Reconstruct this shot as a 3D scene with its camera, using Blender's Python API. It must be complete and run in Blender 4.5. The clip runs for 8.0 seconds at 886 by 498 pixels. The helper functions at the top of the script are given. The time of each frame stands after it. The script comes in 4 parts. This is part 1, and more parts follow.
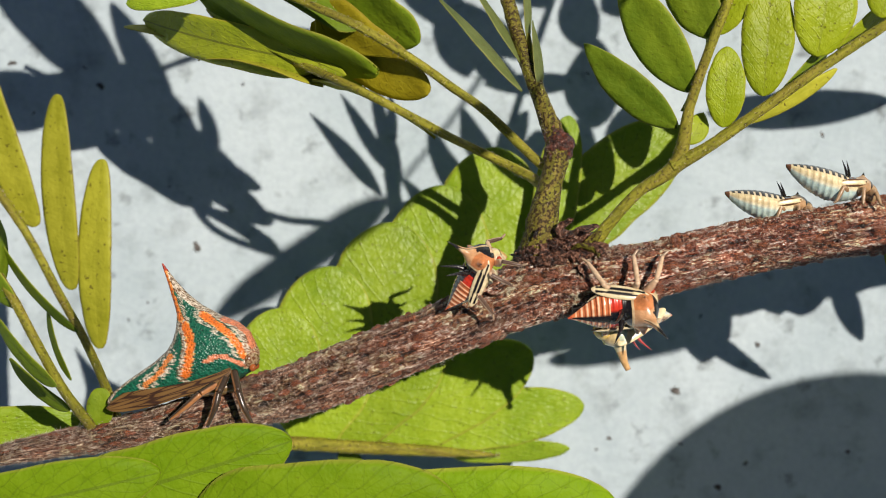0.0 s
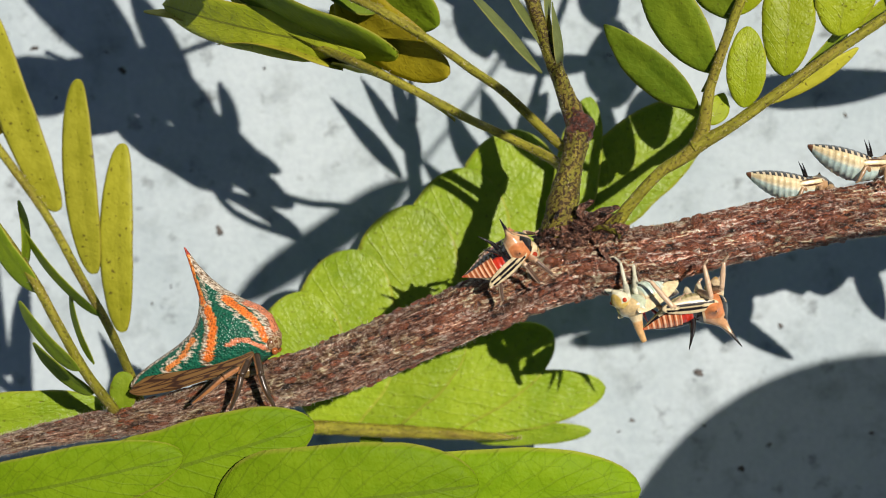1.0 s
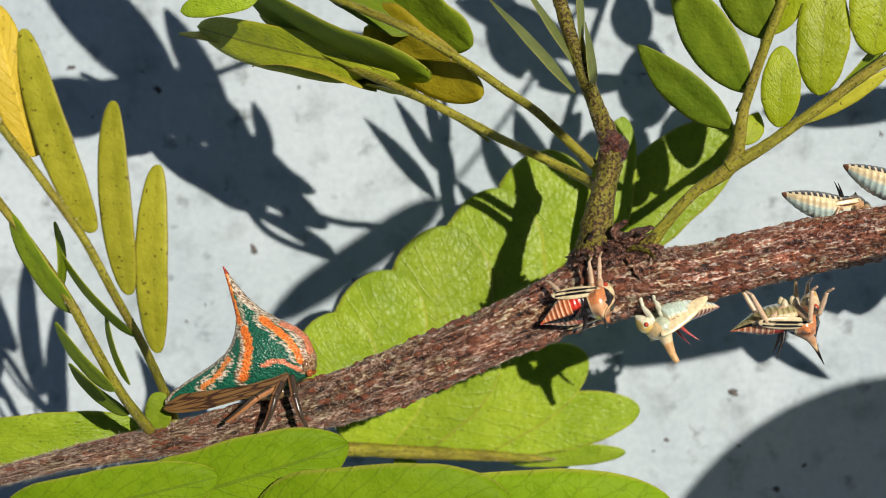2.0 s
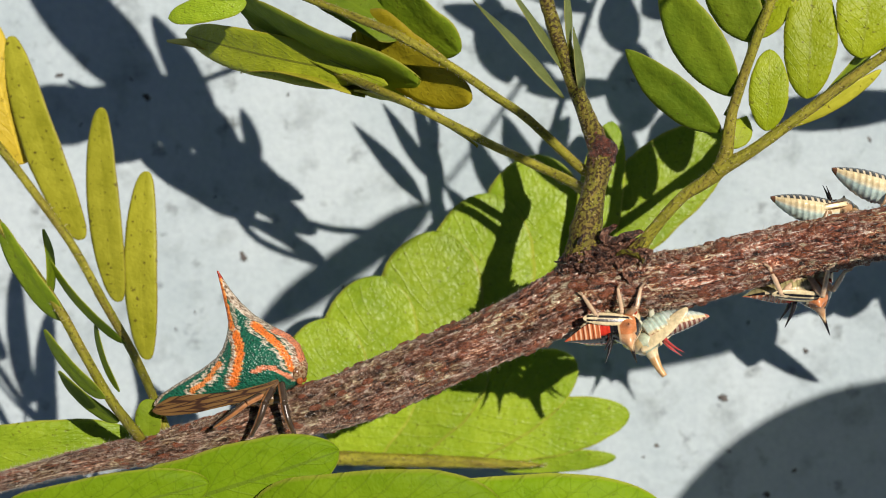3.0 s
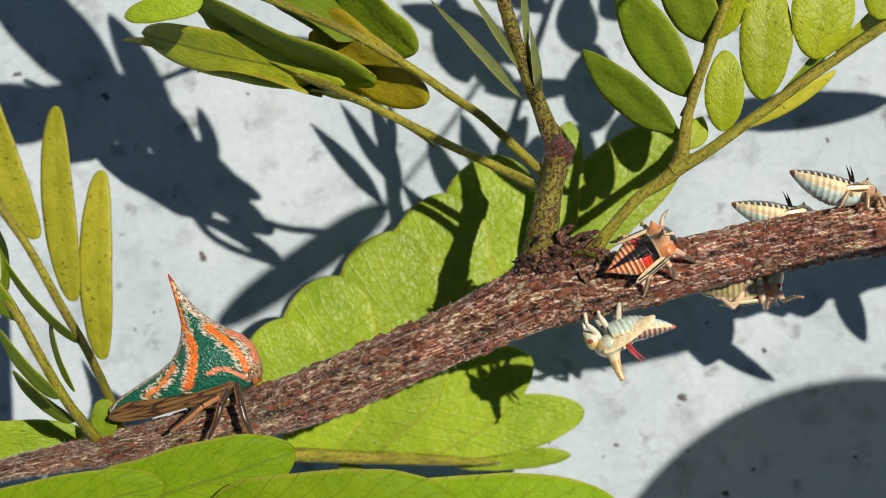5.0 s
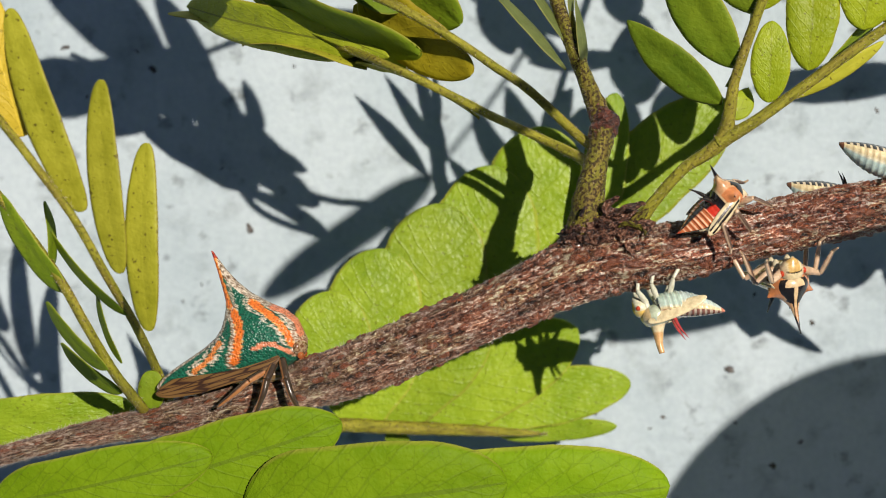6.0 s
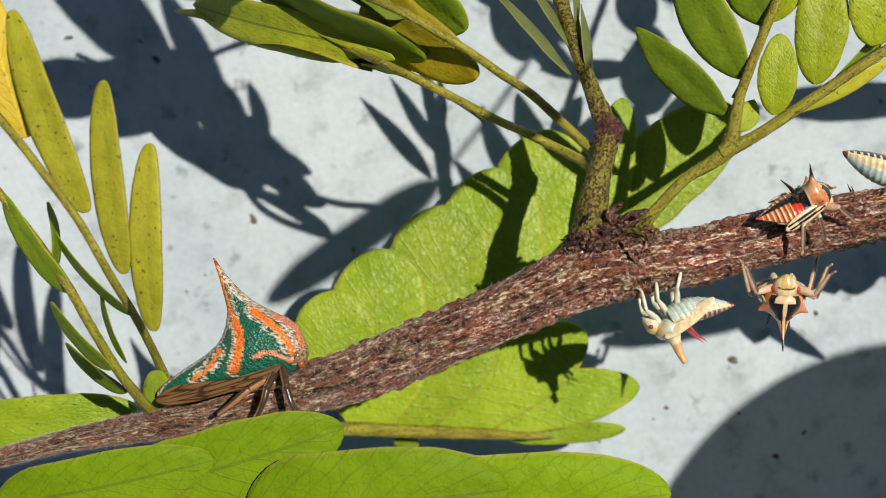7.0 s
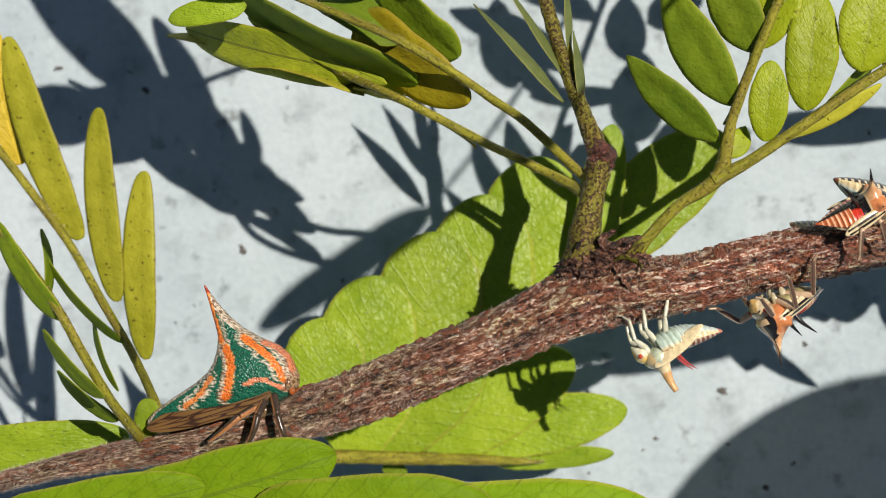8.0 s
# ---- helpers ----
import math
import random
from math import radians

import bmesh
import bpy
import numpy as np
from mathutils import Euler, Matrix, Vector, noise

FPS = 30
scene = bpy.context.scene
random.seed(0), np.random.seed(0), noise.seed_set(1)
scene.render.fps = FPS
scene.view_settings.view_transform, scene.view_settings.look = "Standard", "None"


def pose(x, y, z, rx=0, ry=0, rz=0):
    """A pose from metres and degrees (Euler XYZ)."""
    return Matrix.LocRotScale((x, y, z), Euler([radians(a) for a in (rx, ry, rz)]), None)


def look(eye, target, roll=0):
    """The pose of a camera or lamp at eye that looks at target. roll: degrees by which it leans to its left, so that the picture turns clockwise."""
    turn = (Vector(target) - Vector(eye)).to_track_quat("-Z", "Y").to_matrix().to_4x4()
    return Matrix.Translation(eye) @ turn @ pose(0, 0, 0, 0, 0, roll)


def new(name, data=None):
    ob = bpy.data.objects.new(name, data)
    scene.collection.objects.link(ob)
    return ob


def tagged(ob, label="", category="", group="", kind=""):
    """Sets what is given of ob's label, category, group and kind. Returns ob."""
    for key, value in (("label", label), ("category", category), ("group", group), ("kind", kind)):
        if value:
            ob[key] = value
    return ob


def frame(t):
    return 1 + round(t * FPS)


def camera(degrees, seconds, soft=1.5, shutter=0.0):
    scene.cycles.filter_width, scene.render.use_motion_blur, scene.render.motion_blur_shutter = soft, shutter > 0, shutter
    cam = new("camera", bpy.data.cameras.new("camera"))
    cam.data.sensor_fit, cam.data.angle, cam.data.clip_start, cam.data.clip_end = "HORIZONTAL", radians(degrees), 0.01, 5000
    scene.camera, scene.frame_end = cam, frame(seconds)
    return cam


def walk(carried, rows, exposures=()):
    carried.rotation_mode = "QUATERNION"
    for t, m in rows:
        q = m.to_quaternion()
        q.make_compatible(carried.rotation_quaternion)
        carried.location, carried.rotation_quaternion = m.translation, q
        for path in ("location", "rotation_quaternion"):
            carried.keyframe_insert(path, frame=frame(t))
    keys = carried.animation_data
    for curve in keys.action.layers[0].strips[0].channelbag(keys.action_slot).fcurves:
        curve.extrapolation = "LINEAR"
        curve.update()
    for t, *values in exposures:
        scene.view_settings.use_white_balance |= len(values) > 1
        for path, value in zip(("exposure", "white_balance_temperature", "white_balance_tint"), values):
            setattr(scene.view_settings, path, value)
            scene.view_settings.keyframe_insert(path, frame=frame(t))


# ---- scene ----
# the camera looks straight down on a plant that sways over a pale painted slab
cam = camera(30, 8.0, soft=1.0)
EYE = 0.1494
walk(cam, [
    (0.0, pose(0, 0, EYE, 0, 0, 0)),
    (0.5, pose(0, 0, EYE, 0.091, 0.458, -0.209)),
    (1.0, pose(0, 0, EYE, -0.599, 0.765, -0.261)),
    (1.5, pose(0, 0, EYE, 0.232, 1.607, -0.094)),
    (1.7, pose(0, 0, EYE, 0.07, 2.10, -0.12)),
    (2.8, pose(0, 0, EYE, 0.04, 1.20, -0.37)),
    (3.0, pose(0, 0, EYE, 0.277, 1.575, -0.392)),
    (3.5, pose(0, 0, EYE, 0.539, 0.55, -0.465)),
    (4.0, pose(0, 0, EYE, 0.677, 0.189, -0.288)),
    (4.2, pose(0, 0, EYE, 0.80, -0.05, -0.30)),
    (5.3, pose(0, 0, EYE, 0.02, 0.60, -0.41)),
    (5.5, pose(0, 0, EYE, -0.127, 1.103, -0.418)),
    (6.0, pose(0, 0, EYE, -0.699, 1.80, -0.441)),
    (6.2, pose(0, 0, EYE, -0.80, 1.92, -0.43)),
    (6.5, pose(0, 0, EYE, -0.904, 2.030, -0.42)),
    (7.0, pose(0, 0, EYE, -1.028, 1.920, -0.43)),
    (7.5, pose(0, 0, EYE, -0.950, 2.178, -0.37)),
    (8.0, pose(0, 0, EYE, 0.04, 1.550, -0.39)),
], exposures=[(0.0, 0.0), (8.0, 0.0)])
# a close-up lens: sharp on the branch, softer on the slab
cam.data.dof.use_dof, cam.data.dof.focus_distance, cam.data.dof.aperture_fstop = True, EYE - 0.031, 50.0

# ---- light: high sun and clear sky ----
SUN_WAY = Vector((-0.42, -0.25, -1.0)).normalized()
world = bpy.data.worlds.new("sky")
scene.world = world
world.use_nodes = True
wn = world.node_tree.nodes
sky = wn.new("ShaderNodeTexSky")
sky.sky_type = "NISHITA"
sky.sun_disc = False
sky.air_density, sky.dust_density, sky.ozone_density = 1.0, 0.7, 1.3
sky.sun_elevation = math.asin(-SUN_WAY.z)
sky.sun_rotation = math.atan2(-SUN_WAY.x, -SUN_WAY.y)
wn["Background"].inputs["Strength"].default_value = 0.035
world.node_tree.links.new(sky.outputs["Color"], wn["Background"].inputs["Color"])
sun = new("sun", bpy.data.lights.new("sun", "SUN"))
sun.data.energy, sun.data.angle, sun.data.color = 5.45, radians(0.53), (1.0, 0.895, 0.80)
sun.matrix_world = look((0.1, 0.06, 0.3), Vector((0.1, 0.06, 0.3)) + SUN_WAY)

MM = 0.001


def sheet(u, v, h):
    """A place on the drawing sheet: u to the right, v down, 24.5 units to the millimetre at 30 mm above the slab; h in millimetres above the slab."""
    k = (EYE / MM - h) / 2926.0
    return Vector(((u - 784) * k, (441 - v) * k, h)) * MM


# ---- materials ----
def material(name, rough=0.5, spec=0.4):
    m = bpy.data.materials.new(name)
    m.use_nodes = True
    b = m.node_tree.nodes["Principled BSDF"]
    b.inputs["Roughness"].default_value = rough
    b.inputs["Specular IOR Level"].default_value = spec
    return m, m.node_tree.nodes, m.node_tree.links, b


def ramp(nodes, stops):
    r = nodes.new("ShaderNodeValToRGB")
    while len(r.color_ramp.elements) < len(stops):
        r.color_ramp.elements.new(0.5)
    for e, (p, c) in zip(r.color_ramp.elements, stops):
        e.position, e.color = p, (*c, 1)
    return r


def noise_tex(nodes, links, vector, scale, detail=4, rough=0.6):
    n = nodes.new("ShaderNodeTexNoise")
    n.inputs["Scale"].default_value, n.inputs["Detail"].default_value, n.inputs["Roughness"].default_value = scale, detail, rough
    links.new(vector, n.inputs["Vector"])
    return n


def mix(nodes, links, a, b, fac, how="MIX"):
    x = nodes.new("ShaderNodeMix")
    x.data_type, x.blend_type = "RGBA", how
    for socket, value in ((x.inputs[0], fac), (x.inputs[6], a), (x.inputs[7], b)):
        if isinstance(value, (int, float)):
            socket.default_value = value
        elif isinstance(value, tuple):
            socket.default_value = (*value, 1)
        else:
            links.new(value, socket)
    return x.outputs[2]


def bump(nodes, links, b, height, strength, distance, normal=None):
    n = nodes.new("ShaderNodeBump")
    n.inputs["Strength"].default_value, n.inputs["Distance"].default_value = strength, distance
    links.new(height, n.inputs["Height"])
    if normal:
        links.new(normal, n.inputs["Normal"])
    if b:
        links.new(n.outputs["Normal"], b.inputs["Normal"])
    return n.outputs["Normal"]


def mapped(nodes, links, source, scale):
    mp = nodes.new("ShaderNodeMapping")
    mp.inputs["Scale"].default_value = scale
    links.new(source, mp.inputs["Vector"])
    return mp.outputs["Vector"]


def slab_material():
    m, n, l, b = material("painted_slab", 0.75, 0.25)
    co = n.new("ShaderNodeTexCoord").outputs["Object"]
    broad = noise_tex(n, l, co, 55, 5, 0.6)
    mid = noise_tex(n, l, co, 260, 5, 0.65)
    fine = noise_tex(n, l, co, 1500, 3, 0.6)
    base = ramp(n, [(0.30, (0.330, 0.406, 0.436)), (0.62, (0.428, 0.502, 0.530))])
    l.new(broad.outputs["Fac"], base.inputs["Fac"])
    soil = ramp(n, [(0.52, (1, 1, 1)), (0.78, (0.60, 0.60, 0.59))])
    l.new(mid.outputs["Fac"], soil.inputs["Fac"])
    c = mix(n, l, base.outputs["Color"], soil.outputs["Color"], 1.0, "MULTIPLY")
    grit = ramp(n, [(0.35, (0.94, 0.94, 0.95)), (0.65, (1.04, 1.04, 1.03))])
    l.new(fine.outputs["Fac"], grit.inputs["Fac"])
    c = mix(n, l, c, grit.outputs["Color"], 1.0, "MULTIPLY")
    spots = noise_tex(n, l, co, 360, 4, 0.6)
    spot = ramp(n, [(0.60, (1, 1, 1)), (0.74, (0.42, 0.41, 0.40))])
    l.new(spots.outputs["Fac"], spot.inputs["Fac"])
    c = mix(n, l, c, spot.outputs["Color"], 1.0, "MULTIPLY")
    l.new(c, b.inputs["Base Color"])
    h = bump(n, l, None, mid.outputs["Fac"], 0.3, 0.0006)
    bump(n, l, b, fine.outputs["Fac"], 0.12, 0.0002, h)
    return m


def leaf_material(name, dark, light, dots=0.5, glow=0.35, rough=0.42, vein_weight=0.2, vein_gain=1.45, margin=(0.42, 0.38, 0.07), rib_weight=0.35, relief=0.45, quilt=0.0, net=0.0, spec=0.2):
    """A thin leaf: paler veins, fine cells, brown dots, and light that comes through."""
    m, n, l, b = material(name, rough, spec)
    uv = n.new("ShaderNodeUVMap")
    uv.uv_map = "uv"
    sep = n.new("ShaderNodeSeparateXYZ")
    l.new(uv.outputs["UV"], sep.inputs["Vector"])
    info = n.new("ShaderNodeObjectInfo")
    co = n.new("ShaderNodeTexCoord").outputs["Object"]
    broad = noise_tex(n, l, co, 130, 4)
    col = ramp(n, [(0.36, dark), (0.62, light)])
    blotch = noise_tex(n, l, co, 700, 4, 0.7)

    def math_node(op, a, c):
        x = n.new("ShaderNodeMath")
        x.operation = op
        for s, v in zip(x.inputs, (a, c)):
            if isinstance(v, (int, float)):
                s.default_value = v
            else:
                l.new(v, s)
        return x.outputs[0]

    l.new(math_node("ADD", math_node("MULTIPLY", broad.outputs["Fac"], 0.62), math_node("MULTIPLY", blotch.outputs["Fac"], 0.38)), col.inputs["Fac"])
    side = math_node("ABSOLUTE", math_node("SUBTRACT", sep.outputs["Y"], 0.5), 0)
    rib = math_node("LESS_THAN", side, 0.024)
    slant = math_node("SUBTRACT", math_node("MULTIPLY", sep.outputs["X"], 9.0), math_node("MULTIPLY", side, 5.0))
    wob = math_node("MULTIPLY", noise_tex(n, l, uv.outputs["UV"], 3, 1).outputs["Fac"], 0.9)
    band = math_node("PINGPONG", math_node("ADD", slant, wob), 0.5)
    vein = ramp(n, [(0.0, (1, 1, 1)), (0.03, (0.8, 0.8, 0.8)), (0.085, (0, 0, 0))])
    l.new(band, vein.inputs["Fac"])
    veins = math_node("MAXIMUM", math_node("MULTIPLY", vein.outputs["Color"], vein_weight), math_node("MULTIPLY", rib, rib_weight))
    cells = n.new("ShaderNodeTexVoronoi")
    cells.feature = "DISTANCE_TO_EDGE"
    cells.inputs["Scale"].default_value = 2400
    l.new(co, cells.inputs["Vector"])
    c = mix(n, l, col.outputs["Color"], tuple(min(1, vein_gain * x + 0.01) for x in light), veins)
    if net:
        mesh = n.new("ShaderNodeTexVoronoi")
        mesh.feature = "DISTANCE_TO_EDGE"
        mesh.inputs["Scale"].default_value = 700
        l.new(co, mesh.inputs["Vector"])
        thread = ramp(n, [(0.0, (1, 1, 1)), (0.035, (0, 0, 0))])
        l.new(mesh.outputs["Distance"], thread.inputs["Fac"])
        c = mix(n, l, c, tuple(0.45 * x for x in dark), math_node("MULTIPLY", thread.outputs["Color"], net))
    freckle = noise_tex(n, l, co, 2900, 2, 0.5)
    fr = ramp(n, [(0.655, (0, 0, 0)), (0.70, (1, 1, 1))])
    l.new(freckle.outputs["Fac"], fr.inputs["Fac"])
    c = mix(n, l, c, (0.07, 0.045, 0.01), math_node("MULTIPLY", fr.outputs["Color"], dots))
    edge = ramp(n, [(0.455, (0, 0, 0)), (0.5, (1, 1, 1))])
    l.new(side, edge.inputs["Fac"])
    c = mix(n, l, c, margin, math_node("MULTIPLY", edge.outputs["Color"], 0.55))
    hue = n.new("ShaderNodeHueSaturation")
    l.new(c, hue.inputs["Color"])
    rnd = n.new("ShaderNodeMapRange")
    rnd.inputs["To Min"].default_value, rnd.inputs["To Max"].default_value = 0.85, 1.12
    l.new(info.outputs["Random"], rnd.inputs["Value"])
    l.new(rnd.outputs[0], hue.inputs["Value"])
    c = hue.outputs["Color"]
    l.new(c, b.inputs["Base Color"])
    h = bump(n, l, None, vein.outputs["Color"], relief, 0.00018)
    h = bump(n, l, None, cells.outputs["Distance"], 0.16, 0.00016, h)
    if quilt:
        pads = n.new("ShaderNodeTexVoronoi")
        pads.feature = "SMOOTH_F1"
        pads.inputs["Scale"].default_value = 1.0
        l.new(mapped(n, l, uv.outputs["UV"], (34, 26, 1)), pads.inputs["Vector"])
        h = bump(n, l, None, pads.outputs["Distance"], quilt, -0.00012, h)
    h = bump(n, l, b, noise_tex(n, l, co, 520, 4).outputs["Fac"], 0.55, 0.00040, h)
    tr = n.new("ShaderNodeBsdfTranslucent")
    l.new(mix(n, l, c, (1.0, 0.95, 0.25), 0.55, "MULTIPLY"), tr.inputs["Color"])
    ms = n.new("ShaderNodeMixShader")
    ms.inputs[0].default_value = glow
    l.new(b.outputs[0], ms.inputs[1])
    l.new(tr.outputs[0], ms.inputs[2])
    l.new(ms.outputs[0], n["Material Output"].inputs["Surface"])
    return m


def stalk_material(name, dark, light, dots, size=4600, low=0.54, brown=0.3):
    m, n, l, b = material(name, 0.58, 0.2)
    co = n.new("ShaderNodeTexCoord").outputs["Object"]
    uv = n.new("ShaderNodeUVMap")
    uv.uv_map = "uv"
    stretched = mapped(n, l, uv.outputs["UV"], (0.35, 2.2, 1))
    grain = noise_tex(n, l, stretched, 1.3, 5, 0.65)
    col = ramp(n, [(0.32, dark), (0.66, light)])
    l.new(grain.outputs["Fac"], col.inputs["Fac"])
    worn = noise_tex(n, l, mapped(n, l, uv.outputs["UV"], (0.10, 0.6, 1)), 1.5, 4, 0.65)
    wr = ramp(n, [(0.46, (0, 0, 0)), (0.60, (brown, brown, brown))])
    l.new(worn.outputs["Fac"], wr.inputs["Fac"])
    skin = mix(n, l, col.outputs["Color"], (0.19, 0.095, 0.035), wr.outputs["Color"])
    fl = noise_tex(n, l, co, size, 4, 0.65)
    fr = ramp(n, [(low, (0, 0, 0)), (low + 0.08, (1, 1, 1))])
    l.new(fl.outputs["Fac"], fr.inputs["Fac"])
    fac = n.new("ShaderNodeMath")
    fac.operation = "MULTIPLY"
    fac.inputs[1].default_value = dots
    l.new(fr.outputs["Color"], fac.inputs[0])
    l.new(mix(n, l, skin, (0.035, 0.020, 0.008), fac.outputs[0]), b.inputs["Base Color"])
    h = bump(n, l, None, grain.outputs["Fac"], 0.5, 0.0001)
    bump(n, l, b, fl.outputs["Fac"], 0.7, 0.00016, h)
    return m


def bark_material():
    m, n, l, b = material("bark", 0.34, 0.7)
    uv = n.new("ShaderNodeUVMap")
    uv.uv_map = "uv"
    co = n.new("ShaderNodeTexCoord").outputs["Object"]

    def layer(name):
        a = n.new("ShaderNodeAttribute")
        a.attribute_name = name
        return a.outputs["Fac"]

    def calc(op, *values):
        x = n.new("ShaderNodeMath")
        x.operation = op
        for socket, v in zip(x.inputs, values):
            if isinstance(v, (int, float)):
                socket.default_value = v
            else:
                l.new(v, socket)
        return x.outputs[0]

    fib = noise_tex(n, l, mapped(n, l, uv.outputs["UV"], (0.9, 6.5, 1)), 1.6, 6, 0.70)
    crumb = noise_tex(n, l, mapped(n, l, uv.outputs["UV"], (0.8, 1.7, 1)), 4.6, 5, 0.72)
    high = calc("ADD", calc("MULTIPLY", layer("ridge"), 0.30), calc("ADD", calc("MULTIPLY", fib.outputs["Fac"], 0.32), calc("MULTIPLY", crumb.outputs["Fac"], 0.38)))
    # both ramps paint crevice shade (near-black lows) and glints (near-white highs) into the bark colour
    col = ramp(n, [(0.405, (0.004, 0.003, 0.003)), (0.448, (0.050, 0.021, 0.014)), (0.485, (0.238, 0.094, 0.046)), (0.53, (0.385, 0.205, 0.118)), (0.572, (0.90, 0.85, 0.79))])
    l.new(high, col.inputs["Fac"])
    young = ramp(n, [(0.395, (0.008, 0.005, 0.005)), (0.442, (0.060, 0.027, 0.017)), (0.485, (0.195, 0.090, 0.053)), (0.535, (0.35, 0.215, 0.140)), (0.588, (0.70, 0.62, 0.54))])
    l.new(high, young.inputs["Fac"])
    sep = n.new("ShaderNodeSeparateXYZ")
    l.new(co, sep.inputs[0])
    tone = n.new("ShaderNodeMapRange")
    tone.inputs["From Min"].default_value, tone.inputs["From Max"].default_value = -0.012, 0.016
    l.new(sep.outputs["X"], tone.inputs["Value"])
    patch = noise_tex(n, l, mapped(n, l, uv.outputs["UV"], (0.16, 0.30, 1)), 1.5, 4, 0.6)
    pc = ramp(n, [(0.34, (0.66, 0.58, 0.56)), (0.43, (0.92, 0.98, 0.74)), (0.52, (1, 1, 1)), (0.66, (1.24, 0.96, 0.78))])
    l.new(patch.outputs["Fac"], pc.inputs["Fac"])
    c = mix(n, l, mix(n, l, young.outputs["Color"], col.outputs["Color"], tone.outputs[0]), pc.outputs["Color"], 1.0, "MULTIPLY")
    streak = noise_tex(n, l, mapped(n, l, uv.outputs["UV"], (0.07, 0.95, 1)), 1.4, 3, 0.55)
    sc = ramp(n, [(0.36, (0.50, 0.42, 0.38)), (0.50, (0.95, 0.92, 0.90)), (0.62, (1.45, 1.42, 1.36))])
    l.new(streak.outputs["Fac"], sc.inputs["Fac"])
    c = mix(n, l, c, sc.outputs["Color"], 1.0, "MULTIPLY")
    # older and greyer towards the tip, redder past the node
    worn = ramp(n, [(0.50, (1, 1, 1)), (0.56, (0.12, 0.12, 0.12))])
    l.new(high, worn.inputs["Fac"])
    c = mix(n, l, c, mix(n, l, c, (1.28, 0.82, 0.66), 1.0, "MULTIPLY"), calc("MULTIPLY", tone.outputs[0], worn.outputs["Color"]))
    # reddish corky pores with a dark rim
    rim = ramp(n, [(0.0, (0, 0, 0)), (0.10, (0.6, 0.6, 0.6)), (0.28, (0, 0, 0))])
    l.new(layer("pore"), rim.inputs["Fac"])
    c = mix(n, l, c, (0.030, 0.012, 0.010), rim.outputs["Color"])
    body = ramp(n, [(0.16, (0, 0, 0)), (0.34, (0.92, 0.92, 0.92))])
    l.new(layer("pore"), body.inputs["Fac"])
    cork = ramp(n, [(0.40, (0.16, 0.046, 0.024)), (0.60, (0.46, 0.150, 0.062))])
    l.new(crumb.outputs["Fac"], cork.inputs["Fac"])
    c = mix(n, l, c, cork.outputs["Color"], body.outputs["Color"])
    l.new(c, b.inputs["Base Color"])
    gl = ramp(n, [(0.42, (0.55, 0.55, 0.55)), (0.60, (0.16, 0.16, 0.16))])
    l.new(crumb.outputs["Fac"], gl.inputs["Fac"])
    l.new(gl.outputs["Color"], b.inputs["Roughness"])
    b.inputs["Coat Weight"].default_value, b.inputs["Coat Roughness"].default_value = 0.12, 0.25
    h = bump(n, l, None, fib.outputs["Fac"], 1.0, 0.0012)
    bump(n, l, b, crumb.outputs["Fac"], 1.0, 0.0006, h)
    return m


def crust_material(name="node_crust", dark=(0.040, 0.018, 0.012), red=(0.18, 0.075, 0.042), pale=(0.36, 0.22, 0.15)):
    """The rough node: dark crust, red-brown beads and pale crumbs, with whitish glints painted in."""
    m, n, l, b = material(name, 0.3, 0.6)
    co = n.new("ShaderNodeTexCoord").outputs["Object"]
    big = noise_tex(n, l, co, 1500, 5, 0.7)
    small = noise_tex(n, l, co, 5200, 3, 0.6)
    col = ramp(n, [(0.38, (0.006, 0.004, 0.004)), (0.47, dark), (0.54, red), (0.61, pale), (0.69, (0.75, 0.66, 0.60))])
    half = n.new("ShaderNodeMix")
    half.data_type = "FLOAT"
    half.inputs[0].default_value = 0.45
    l.new(big.outputs["Fac"], half.inputs[2])
    l.new(small.outputs["Fac"], half.inputs[3])
    l.new(half.outputs[0], col.inputs["Fac"])
    l.new(col.outputs["Color"], b.inputs["Base Color"])
    h = bump(n, l, None, big.outputs["Fac"], 0.9, 0.0007)
    bump(n, l, b, small.outputs["Fac"], 0.9, 0.00025, h)
    return m


def tint_material(name, rough, spec, pits=0.0, coat=0.0, glow=0.0):
    """Insect cuticle: its pattern is stored on the mesh as the colour layer 'tint'."""
    m, n, l, b = material(name, rough, spec)
    co = n.new("ShaderNodeTexCoord").outputs["Object"]
    att = n.new("ShaderNodeAttribute")
    att.attribute_name = "tint"
    mott = noise_tex(n, l, co, 2600, 4, 0.6)
    r = ramp(n, [(0.35, (0.78, 0.76, 0.74)), (0.65, (1.12, 1.12, 1.12))])
    l.new(mott.outputs["Fac"], r.inputs["Fac"])
    c = mix(n, l, att.outputs["Color"], r.outputs["Color"], 1.0, "MULTIPLY")
    if pits:
        v = n.new("ShaderNodeTexVoronoi")
        v.inputs["Scale"].default_value = 5200
        l.new(co, v.inputs["Vector"])
        pr = ramp(n, [(0.15, (0.45, 0.45, 0.45)), (0.5, (1.1, 1.1, 1.1))])
        l.new(v.outputs["Distance"], pr.inputs["Fac"])
        c = mix(n, l, c, pr.outputs["Color"], 0.75, "MULTIPLY")
        bump(n, l, b, v.outputs["Distance"], pits, 0.00015)
    else:
        bump(n, l, b, mott.outputs["Fac"], 0.3, 0.00006)
    l.new(c, b.inputs["Base Color"])
    b.inputs["Coat Weight"].default_value = coat
    if glow:
        b.inputs["Subsurface Weight"].default_value = glow
        b.inputs["Subsurface Radius"].default_value = (0.0006, 0.0004, 0.0002)
    return m


